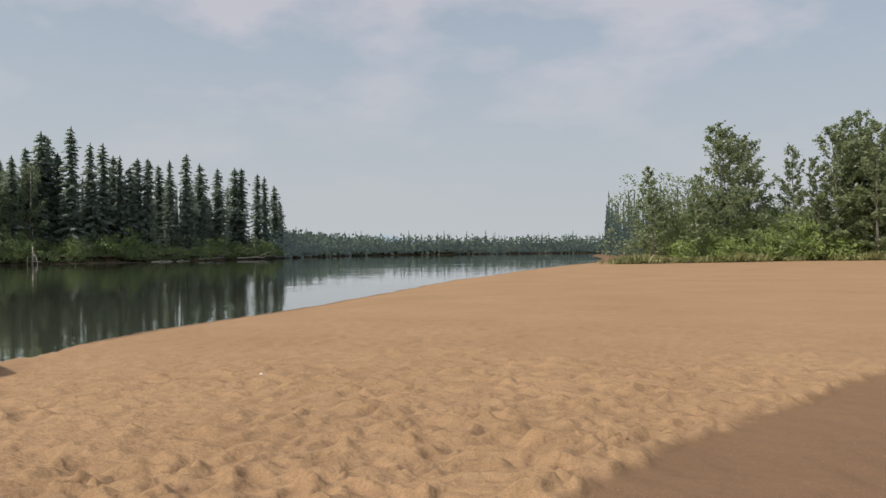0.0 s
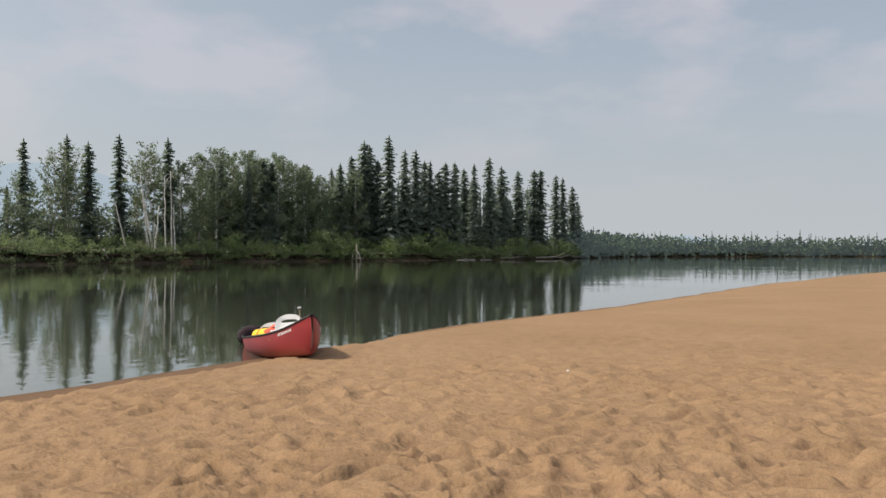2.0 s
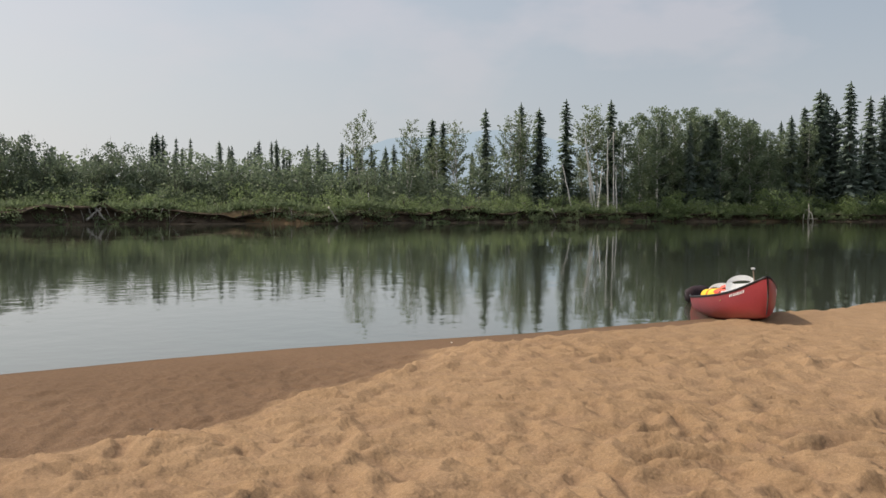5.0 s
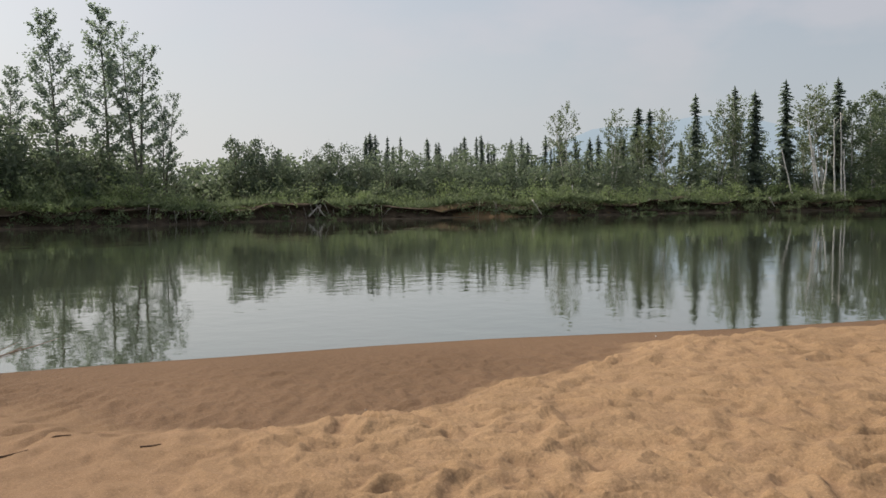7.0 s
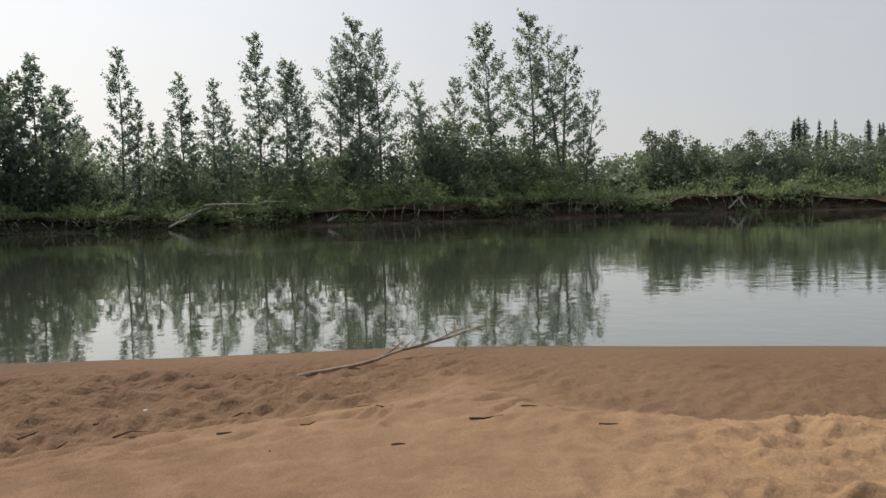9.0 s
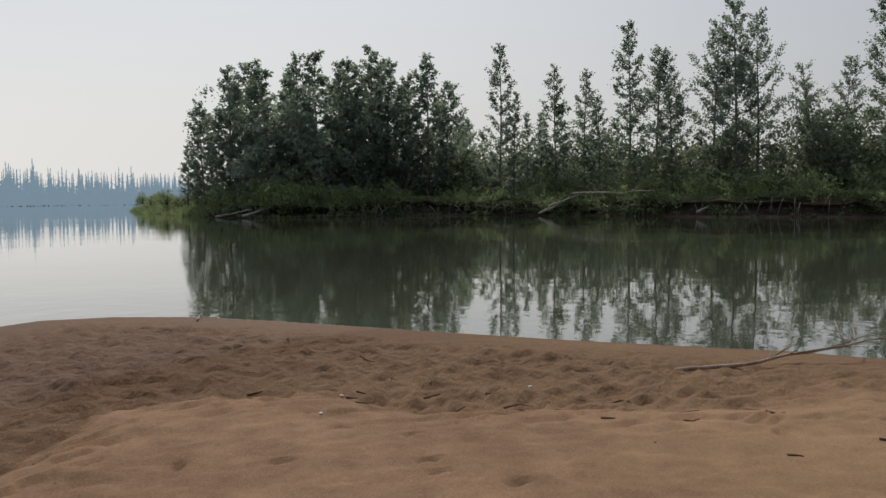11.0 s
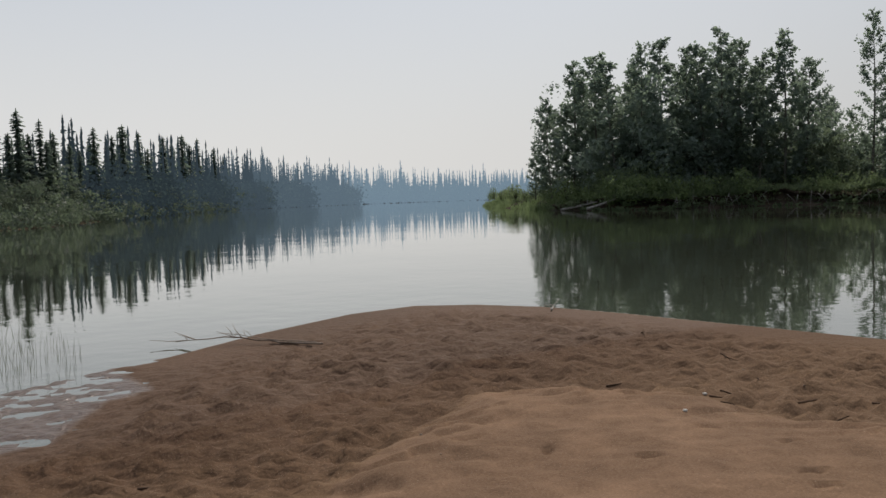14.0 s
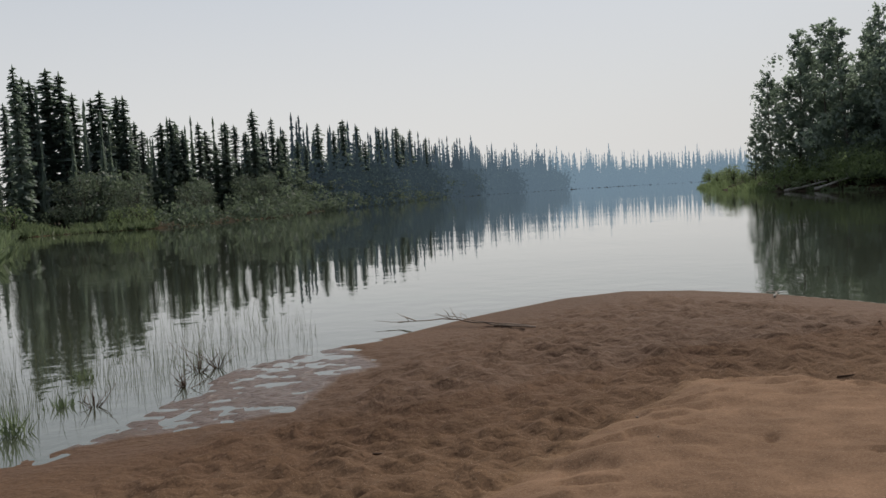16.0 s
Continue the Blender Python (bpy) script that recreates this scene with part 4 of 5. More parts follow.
fill(young_willows, TIP_LINE, 5.0, 0.8, 4, 1.2, 2.2)
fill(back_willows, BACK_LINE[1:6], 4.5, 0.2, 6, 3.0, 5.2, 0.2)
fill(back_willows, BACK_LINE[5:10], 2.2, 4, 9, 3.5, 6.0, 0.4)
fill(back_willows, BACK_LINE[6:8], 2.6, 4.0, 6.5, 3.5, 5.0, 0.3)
fill(young_willows, BACK_LINE[5:], 8.0, 1, 6, 1.0, 1.8, 0.4)
fill(low_willows, POINT_LINE, 1.0, 0.3, 2.5, 1.4, 2.4, 0.3, 1.25)
fill(point_willows, POINT_LINE, 1.8, 3, 10, 4.0, 7.0, 0.4)


def thicket(name, line, step, lo, hi, tall0, tall1, spread, mat, seed, label, foot=1.1, size=0.36, n=330, uneven=0.35):
    """A bank's mass of leafy undergrowth: what nobody could count, in one mesh."""
    rng = np.random.default_rng(seed)
    vs, fs, k = [], [], 0
    for x, y in along_bank(line, step, lo, hi):
        H = rng.uniform(tall0, tall1) * max(0.15, 1 + uneven * float(value_noise(np.array([x * 0.12]), np.array([y * 0.12]), seed)[0]))
        spots = np.c_[rng.normal(0, 0.5, (8, 2)) * spread, rng.uniform(0.08, 0.88, 8) * H]
        v, f = lobed(rng, spots, rng.uniform(0.28, 0.52, 8) * min(spread, H), n, size)
        vs.append(v + np.array([x, y, foot + (float(lift(x, y)) if foot > 0.5 else 0.0)])), fs.append(f + k)
        k += len(v)
    return tagged(mesh_object(name, np.concatenate(vs), np.concatenate(fs), mat), label, "undergrowth", kind="stuff")


thicket("grove_undergrowth", GROVE_LINE, 1.3, 4, 16, 3.0, 7.0, 2.2, WILLOW, 601, "dim leafy undergrowth between the spruces", 1.1, 0.4, 240)
thicket("meadow_thicket", FAR_BANK[10:15], 0.7, 7, 18, 4.5, 8.0, 2.2, WILLOW, 602, "tangled willow thicket behind the bank")
thicket("tall_willow_thicket", FAR_BANK[14:19], 0.6, 8, 18, 4.5, 7.0, 2.2, WILLOW, 609, "tall dense willow thicket behind the bank")
thicket("aspen_stand", FAR_BANK[8:11], 0.55, 8, 20, 8.0, 14.0, 2.4, MASS_LEAF, 610, "close stand of leafy aspens among the spruces", 1.1, 0.36, 300)
thicket("poplar_undergrowth", POPLAR_LINE, 0.5, 7, 18, 6.0, 10.0, 2.2, WILLOW, 603, "leafy undergrowth below the poplars")
thicket("corner_undergrowth", [(-97, -28), (-93, -44), (-84, -58)], 0.3, -5, 8, 5.5, 10.0, 2.4, POPLAR, 630, "dim leafy growth between the poplars and the grove", 1.1, 0.34, 260)
thicket("grove_thicket", TIP_LINE[:3], 0.3, 5, 18, 6.0, 14.0, 2.4, POPLAR, 604, "dense dark leaves inside the poplar grove")
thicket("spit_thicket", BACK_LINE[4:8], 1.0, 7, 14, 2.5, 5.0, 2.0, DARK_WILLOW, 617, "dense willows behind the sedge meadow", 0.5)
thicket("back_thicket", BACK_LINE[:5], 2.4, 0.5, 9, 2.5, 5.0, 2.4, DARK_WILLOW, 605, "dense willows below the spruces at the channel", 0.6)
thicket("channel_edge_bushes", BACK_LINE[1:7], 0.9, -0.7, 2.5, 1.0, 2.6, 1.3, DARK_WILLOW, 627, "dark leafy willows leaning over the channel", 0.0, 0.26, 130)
thicket("point_thicket", POINT_LINE, 0.30, 2.8, 12, 4.5, 8.5, 2.4, POINT_BODY, 606, "dense willow thicket on the sandbar's point", 0.4, 0.26, 420)

thicket("point_low_thicket", POINT_LINE, 0.34, 0.6, 3.6, 2.6, 4.2, 1.4, POINT_LEAF, 624, "bright leafy willow edge above the sand", 0.3, 0.26, 150)
thicket("grove_edge_bushes", GROVE_LINE, 0.55, 0.2, 5.0, 1.6, 4.2, 1.7, BRIGHT, 628, "green willow and alder bushes at the feet of the spruces", 0.8, 0.27, 170, 0.6)
thicket("bank_bushes", FAR_BANK[5:25], 0.75, 0.0, 4.0, 0.8, 2.3, 1.2, BRIGHT, 607, "bright low leaves hanging over the eroded bank", 0.6, 0.22, 100, 1.2)
for seed, stretch in ((621, FAR_BANK[7:13]), (622, FAR_BANK[12:18]), (623, FAR_BANK[17:26])):
    thicket("slumped_bushes", stretch, 1.0, -0.6, 0.7, 0.8, 2.0, 1.1, GRASS, seed, "leafy clumps slumped down the bank to the water", 0.0, 0.19, 120, 2.2)
thicket("bank_shrubbery", POPLAR_LINE + TIP_LINE[1:4], 0.5, 2.0, 7.5, 1.4, 3.2, 1.5, GRASS, 625, "lush waist-high shrubs on the bank below the poplars", 0.7, 0.24, 150, 0.7)
thicket("tip_bushes", TIP_LINE[:3], 0.4, 0.3, 3.5, 1.1, 2.4, 1.3, BRIGHT, 629, "light green bushes along the low bank below the grove", 0.6, 0.22, 130, 0.8)
thicket("meadow_shrubbery", FAR_BANK[9:18], 0.7, 2.0, 7.0, 0.9, 2.2, 1.4, GRASS, 626, "lush low shrubs behind the bank's lip", 0.8, 0.24, 120, 0.9)
thicket("inland_thicket", [(-80, -66), (-93, -52), (-97, -38), (-97, -15), (-101, 10), (-107, 40), (-100, 70)], 0.6, -8, 6, 3.5, 6.5, 2.6, WILLOW, 608, "leafy undergrowth further inland", 1.0, 0.6, 130)


def grass(name, line, step, lo, hi, tall, mat, seed, label, foot=None, blades=7, lean=0.45):
    """Tufts of grass along a bank, in one mesh."""
    rng = np.random.default_rng(seed)
    places = along_bank(line, step, lo, hi)
    xs, ys = np.array([p[0] for p in places]), np.array([p[1] for p in places])
    lush = value_noise(xs * 0.22, ys * 0.22, seed) + 0.5 * value_noise(xs * 0.7, ys * 0.7, seed + 1)
    keep = lush > -0.6
    xs, ys, lush = xs[keep], ys[keep], lush[keep]
    zs = relief(xs, ys)[0] if foot is None else foot + lift(xs, ys) * min(1.0, foot)
    n = len(xs) * blades
    c = np.repeat(np.c_[xs, ys, zs], blades, 0) + np.c_[rng.normal(0, 0.16, (n, 2)), rng.uniform(-0.05, 0.05, n)]
    a = unit(np.c_[rng.normal(0, lean, (n, 2)), np.ones(n)])
    b = unit(np.cross(a, rng.normal(0, 1, (n, 3))))
    l = tall * rng.uniform(0.5, 1.3, n) * np.repeat(1 + 0.5 * lush, blades)
    v, f = kites(c, a, b, l, l * 0.13 + 0.03)
    return tagged(mesh_object(name, v, f, mat), label, "grass", kind="stuff")


grass("bank_grass", FAR_BANK[3:25], 0.08, 0.9, 6.0, 0.8, GRASS, 611, "lush green grass hanging over the far bank", 0.92)
grass("bank_face_grass", FAR_BANK[3:25], 0.4, 0.2, 1.2, 0.55, GRASS, 615, "grass clumps slumped down the bank", 0.35, 7, 0.9)
grass("lip_grass", FAR_BANK[3:25], 0.10, 0.3, 1.3, 0.7, GRASS, 616, "long grass drooping over the bank's lip", 1.0, 8, 1.1)
grass("channel_bank_grass", BACK_LINE[6:], 0.02, 0.0, 4.5, 0.55, GRASS, 612, "green sedge meadow on the low bank", None, 9, 0.6)
grass("point_grass", POINT_LINE + [(18, 73), (14.5, 72.0)], 0.03, -1.2, 1.5, 0.75, SEDGE, 613, "yellow-green grass fringe between sand and bushes")
grass("tip_grass", FAR_BANK[25:30], 0.05, 0.2, 6.0, 0.75, BRIGHT, 614, "bright tall grass on the low river point")


def far_woods(name, line, step, lo, hi, tall0, tall1, mat, seed, label, bushes=True, wide=0.10, foot=0.8, leaf=1.0):
    """Far woods: many small ragged spruces and thickets in one mesh."""
    rng = np.random.default_rng(seed)
    c, a, b, l, w = [], [], [], [], []
    for x, y in along_bank(line, step, lo, hi):
        H = rng.uniform(tall0, tall1) * (1.18 if rng.random() < 0.10 else 0.72 if rng.random() < 0.3 else 1.0)
        for turn in rng.uniform(0, 3.14) + np.array([0, 1.05, 2.1]):
            for z0, z1, half in ((-0.1, 0.6, 0.04), (0.25, 0.85, 0.026), (0.6, 1.0, 0.011)):
                c.append((x, y, H * z0)), a.append((0, 0, 1)), b.append((math.cos(turn), math.sin(turn), 0)), l.append(H * (z1 - z0)), w.append(H * half * 2)
        for z in np.linspace(0.05, 0.95, 17):
            r = H * wide * (1.02 - z) ** 0.8 * rng.uniform(0.7, 1.25) + 0.02
            z = z + rng.uniform(-0.02, 0.02)
            for az in rng.uniform(0, 6.283, 5):
                d = np.array([math.cos(az), math.sin(az), rng.uniform(-0.9, 0.0)])
                c.append((x - d[0] * r * 0.4, y - d[1] * r * 0.4, H * z))
                a.append(d / np.linalg.norm(d))
                b.append((-math.sin(az) * 0.5, math.cos(az) * 0.5, 0.8))
                l.append(r * rng.uniform(0.9, 1.6))
                w.append(r * 0.75 + H * 0.02 * (1.05 - z))
        c.append((x, y, H * 0.85)), a.append((0, 0, 1)), b.append((1, 0, 0)), l.append(H * 0.15), w.append(H * 0.026)
    if bushes:
        for x, y in along_bank(line, step * 0.35, -0.6, lo + 4.0):
            H = rng.uniform(2.5, 5.5) * (1 + tall1 / 25)
            for _ in range(int(16 / leaf)):
                d = unit(rng.normal(0, 1, (1, 3)))[0]
                c.append((x + rng.normal() * 1.2, y + rng.normal() * 1.2, H * rng.uniform(0.0, 0.9)))
                a.append(d), b.append(unit(np.cross(d, rng.normal(0, 1, 3))[None])[0]), l.append(leaf * rng.uniform(0.8, 1.6)), w.append(leaf * rng.uniform(0.6, 1.1))
    v, f = kites(c, a, b, l, w)
    v[:, 2] += foot
    return tagged(mesh_object(name, v, f, mat), label, "woods", kind="stuff")


far_woods("backdrop_woods", FAR_BANK[0:7], 0.75, 2, 22, 4.5, 8.0, FAR_WOODS, 501, "distant low spruce woods, smoke haze painted in as glow", True, 0.17)
for mat, (near, far, step, tall) in zip(CHANNEL_HAZE_GLOW, ((12, 14, 0.4, 10.5), (13, 15, 0.5, 13.5), (14, 16, 0.3, 13.5), (15, 17, 0.35, 13.5), (16, 18, 0.4, 13.5), (17, 22, 0.5, 13.5))):
    far_woods("backdrop_channel_woods", BACK_BANK[near:far][::-1], step, 2, 16, tall * 0.82, tall * 1.15, mat, 502 + 10 * near, "distant spruce woods along the channel, blue haze painted in as glow", True, 0.125, 0.1, 0.5 if near < 15 else 0.8)
far_woods("backdrop_bend_woods", [(44, 240), (36, 200), (30, 160)][::-1], 0.45, 3, 30, 8, 14, FAR_WOODS, 503, "spruce woods behind the point, smoke haze painted in as glow", False, 0.13)
far_woods("inland_spruces", [(-108, 84), (-122, 66), (-133, 46)], 0.55, 0, 12, 7, 10, SPRUCE, 504, "inland row of ragged dark spruces", False, 0.135)
far_woods("grove_spruces", GROVE_LINE, 0.55, 9, 28, 11, 16, SPRUCE, 505, "dense dark spruces deep in the grove", False)
far_woods("channel_spruces", BACK_BANK[6:13][::-1], 0.4, 8, 22, 6, 9.5, SPRUCE, 506, "dense dark spruces behind the channel's willows", False)


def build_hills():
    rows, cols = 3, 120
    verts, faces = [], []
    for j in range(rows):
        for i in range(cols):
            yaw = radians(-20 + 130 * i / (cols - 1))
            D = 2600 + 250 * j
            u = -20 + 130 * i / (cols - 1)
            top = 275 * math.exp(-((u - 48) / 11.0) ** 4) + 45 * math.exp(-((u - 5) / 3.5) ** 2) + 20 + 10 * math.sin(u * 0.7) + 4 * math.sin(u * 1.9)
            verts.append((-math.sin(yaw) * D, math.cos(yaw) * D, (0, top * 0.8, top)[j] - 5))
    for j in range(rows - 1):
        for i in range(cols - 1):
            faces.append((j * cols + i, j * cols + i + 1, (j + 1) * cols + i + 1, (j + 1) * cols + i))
    return tagged(mesh_object("backdrop_hills", verts, faces, HILLS, smooth_faces=True), "faint blue hills, wildfire haze painted in as glow", "hills", kind="structure")


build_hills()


# ---- driftwood on the far bank ----
BANK_LOGS = [
    (-59.3, -53.5, 0.19, -61.9, -50.1, 1.42), (-59.7, -57.2, 0.08, -60.7, -53.4, 0.82), (-78.2, -31.2, 0.2, -79.7, -27.8, 2.02), (-79.5, -28.0, 2.24, -77.8, -19.4, 2.41), (-79.0, -30.4, 0.96, -79.6, -27.2, 2.12),
    (-75.6, -15.1, 0.43, -77.3, -13.2, 1.54), (-87.3, 24.9, 0.45, -88.7, 26.7, 1.73), (-88.7, 26.1, 1.73, -87.5, 26.9, 0.31), (-82.1, 50.2, 1.91, -80.6, 50.5, 0.22), (-78.4, 83.9, 1.86, -78.1, 84.5, 0.61),
    (-52.6, 148.2, 0.01, -48.8, 157.9, 0.06), (-47.9, 161.1, 0.34, -45.4, 170.9, 0.57), (-44.0, 175.5, 0.39, -38.6, 197.7, 0.41),
]


def build_log(name, a, b, thick, rng, mat, label, category="driftwood", branches=3, group="", crook=0.012):
    """A weathered bent log with broken stubs."""
    a, b = np.array(a, float), np.array(b, float)
    L = np.linalg.norm(b - a)
    k = np.linspace(0, 1, 9)[:, None]
    line = a + (b - a) * k + rng.normal(0, crook, (9, 3)) * L * np.sin(np.pi * k)
    root = tagged(new(name), label, category, group)
    v, f = tube(line, thick * (1 - 0.65 * k[:, 0]) * rng.uniform(0.9, 1.1, 9), 8)
    mesh_object("stem", v, f, mat, root, smooth_faces=True)
    for i in range(branches):
        p = line[int(rng.integers(2, 8))]
        d = unit((rng.normal(0, 1, (1, 3)) + np.array([[0, 0, 0.8]]) + (b - a) / L * 0.8))[0]
        q = p + d * L * rng.uniform(0.06, 0.2)
        v, f = tube([p, (p + q) / 2 + rng.normal(0, 0.01, 3) * L, q], [thick * 0.35, thick * 0.25, thick * 0.1], 5)
        mesh_object("branch", v, f, mat, root, smooth_faces=True)
    return root


lrng = np.random.default_rng(21)
for row in BANK_LOGS:
    build_log("driftwood_log", row[:3], row[3:], 0.13, lrng, DRIFTWOOD, "bleached fallen log leaning down the eroded bank", group="logs on the far bank")

BIRCH_STEMS = [
    (-80.2, 94.8, 2.52, -80.4, 93.3, 10.39), (-80.0, 95.6, 2.69, -79.9, 96.4, 8.25), (-79.7, 97.6, 2.9, -79.7, 97.3, 12.51), (-79.8, 99.1, 2.92, -79.9, 98.9, 13.5), (-79.4, 99.3, 2.75, -79.4, 99.0, 8.39),
    (-80.8, 91.0, 2.95, -81.2, 89.1, 8.27), (-79.7, 95.0, 2.71, -80.1, 92.7, 12.36), (-85.7, 58.4, 0.29, -85.7, 58.2, 3.75), 
]
for row in BIRCH_STEMS:
    row = [v * 0.98 for v in row]
    row[2] = 1.2
    build_log("bare_birch", row[:3], row[3:], 0.14, lrng, PALE_BARK, "bare white-barked birch standing at the thicket's edge", "birch tree", 2, "bare birches on the far bank", 0.005)

# bleached snag standing in the shallows
snag = tagged(new("dead_snag"), "bleached dead stump with bent limbs at the waterline", "dead tree")
SX, SY = -63.0, 125.9
for pts, rad in (([(0, 0, -0.3), (0.1, 0.1, 1.4), (0, 0.1, 2.9)], (0.16, 0.13, 0.05)), ([(-0.8, 0, -0.2), (-0.7, 0, 1.2), (-0.2, 0, 1.9), (0.05, 0.1, 1.7)], (0.1, 0.1, 0.09, 0.08)),
                 ([(0.05, 0, 1.7), (0.5, 0.1, 1.3), (0.75, 0.1, 0.3), (0.8, 0, -0.2)], (0.09, 0.08, 0.08, 0.07)), ([(0.1, 0, 0.5), (0.9, 0, 0.45), (1.5, 0.1, 0.5)], (0.08, 0.06, 0.03))):
    v, f = tube(np.array(pts) + np.array([SX, SY, 0]), rad, 7)
    mesh_object("limb", v, f, DRIFTWOOD, snag, smooth_faces=True)

# hanging roots on the cut bank
roots = []
for x, y in along_bank(FAR_BANK[13:25], 0.8, -0.5, 0.2):
    if value_noise(np.array([y * 0.2]), np.array([0.0]), 73)[0] < 0.15:
        continue
    z = lrng.uniform(0.6, 1.15) + float(lift(x, y))
    d = lrng.normal(0, 0.5, 2)
    roots.append(tube([(x, y, z), (x + d[0] * 0.5, y + d[1] * 0.5, z * 0.6), (x + d[0], y + d[1], 0.0)], [0.034, 0.022, 0.010], 4))
tagged(mesh_object("hanging_roots", *joined(roots), DRIFTWOOD, smooth_faces=True), "pale bare roots hanging from the undercut bank", "roots", kind="stuff")


# ---- the canoe and its load ----
RED = grainy("canoe_red", (0.235, 0.023, 0.028), (0.32, 0.038, 0.042), 2.0, 0.42, 0.05, 0.002, 0.5, fine=25.0)
BLACK = grainy("black_vinyl", (0.012, 0.012, 0.013), (0.03, 0.03, 0.032), 8.0, 0.5, 0.1, 0.002, 0.4)
LINING = grainy("hull_lining", (0.10, 0.09, 0.085), (0.17, 0.155, 0.145), 5.0, 0.6, 0.1, 0.002, 0.3)
WHITE = grainy("white_plastic", (0.66, 0.66, 0.64), (0.80, 0.80, 0.78), 5.0, 0.4, 0.05, 0.001, 0.5)
YELLOW = grainy("yellow_bag", (0.72, 0.50, 0.02), (0.85, 0.64, 0.04), 6.0, 0.45, 0.3, 0.01, 0.4)
ORANGE = grainy("orange_red_bag", (0.62, 0.06, 0.03), (0.78, 0.11, 0.05), 6.0, 0.5, 0.3, 0.01, 0.4)
MAROON = grainy("dark_pack_cloth", (0.018, 0.014, 0.018), (0.05, 0.03, 0.035), 9.0, 0.8, 0.4, 0.006, 0.2)
ASH = grainy("varnished_ash", (0.30, 0.17, 0.07), (0.48, 0.30, 0.14), 9.0, 0.45, 0.2, 0.002, 0.4, (0.3, 1, 1))
LETTER = grainy("white_decal", (0.70, 0.70, 0.70), (0.82, 0.82, 0.82), 30.0, 0.5, 0.05, 0.0005, 0.4)

CANOE_LENGTH = 4.9
CANOE = Matrix.Translation((-7.03, 11.09, -0.04)) @ Matrix.Rotation(radians(-47.5), 4, "Z") @ Matrix.Rotation(radians(-6.5), 4, "Y") @ Matrix.Rotation(radians(3.0), 4, "X")


def hull_point(u, phi, inset=0.0):
    """A point of the hull's skin: u from stern -1 to bow 1, phi from keel 0 to gunwale 90 degrees (minus: port side)."""
    au = abs(u)
    beam = max(0.445 * (1 - au ** 2.1) ** 0.72, 0.012) - inset
    keel, sheer = 0.07 * au ** 3 + inset, 0.36 + 0.20 * au ** 4
    p = radians(abs(phi))
    y = max(beam, 0.004) * math.sin(p) ** 0.62
    v = (1 - math.cos(p)) ** 1.05
    x = u * CANOE_LENGTH / 2 * (1 - 0.075 * au ** 10 * (1 - v) ** 2.2)
    return x, math.copysign(y, phi), keel + (sheer - keel) * v


def hull_mesh(inset):
    us = [math.sin(k * math.pi / 2) for k in np.linspace(-1, 1, 41)]
    ph = [-90, -80, -70, -60, -50, -40, -30, -20, -10, -3, 3, 10, 20, 30, 40, 50, 60, 70, 80, 90]
    verts = [hull_point(u, p, inset) for u in us for p in ph]
    n = len(ph)
    return verts, [(i * n + j, i * n + j + 1, (i + 1) * n + j + 1, (i + 1) * n + j) for i in range(len(us) - 1) for j in range(n - 1)]


def rim(side, z_up=0.0, inset=0.0):
    return [np.array(hull_point(u, side * 90, inset)) + np.array([0, 0, z_up]) for u in np.linspace(-1, 1, 33)]


def rounded_box(size, bevel=0.3, segments=3):
    bm = bmesh.new()
    bmesh.ops.create_cube(bm, size=1.0)
    bmesh.ops.scale(bm, vec=size, verts=bm.verts)
    bmesh.ops.bevel(bm, geom=bm.edges[:] + bm.verts[:], offset=min(size) * bevel, segments=segments, profile=0.5, affect="EDGES")
    return bm


canoe = tagged(new("canoe"), "red canoe with black gunwales pulled up on the sand, stern afloat", "canoe")
hull = mesh_object("hull", *hull_mesh(0.0), RED, canoe, smooth_faces=True)
mesh_object("hull_lining", *hull_mesh(0.012), LINING, canoe, "dull grey inner hull", smooth_faces=True)
for side in (-1, 1):
    mesh_object("gunwale", *tube(rim(side, 0.004), [0.015] * 33, 8), BLACK, canoe, "black vinyl gunwale", smooth_faces=True)
for end in (-1, 1):
    us = np.linspace(0.86, 1.0, 6) * end
    verts = [np.array(hull_point(u, s * 90)) + np.array([0, 0, 0.016 + (0.02 if s == 0 else 0)]) for u in us for s in (-1, 1)]
    verts += [v - np.array([0, 0, 0.02]) for v in verts]
    n = len(verts) // 2
    faces = [(2 * i, 2 * i + 1, 2 * i + 3, 2 * i + 2) for i in range(5)] + [(n + 2 * i, n + 2 * i + 2, n + 2 * i + 3, n + 2 * i + 1) for i in range(5)] + [(0, n, n + 1, 1)]
    mesh_object("deck_plate", verts, faces, BLACK, canoe, "black moulded deck plate")
for x, half in ((1.15, 0.36), (-1.25, 0.33)):
    bm = rounded_box((0.24, half * 1.5, 0.012), 0.3, 2)
    bmesh.ops.translate(bm, vec=(x, 0, 0.30), verts=bm.verts)
    seat = part("seat", bm, BLACK, canoe, "black webbing seat")
    for dx in (-0.11, 0.11):
        mesh_object("seat_bar", *tube([(x + dx, -half, 0.29), (x + dx, half, 0.29)], [0.016, 0.016], 6), ASH, seat, "varnished ash seat bar")
mesh_object("thwart", *tube([(0.0, -0.44, 0.34), (0.0, 0.44, 0.34)], [0.018, 0.018], 6), ASH, canoe, "varnished ash thwart")
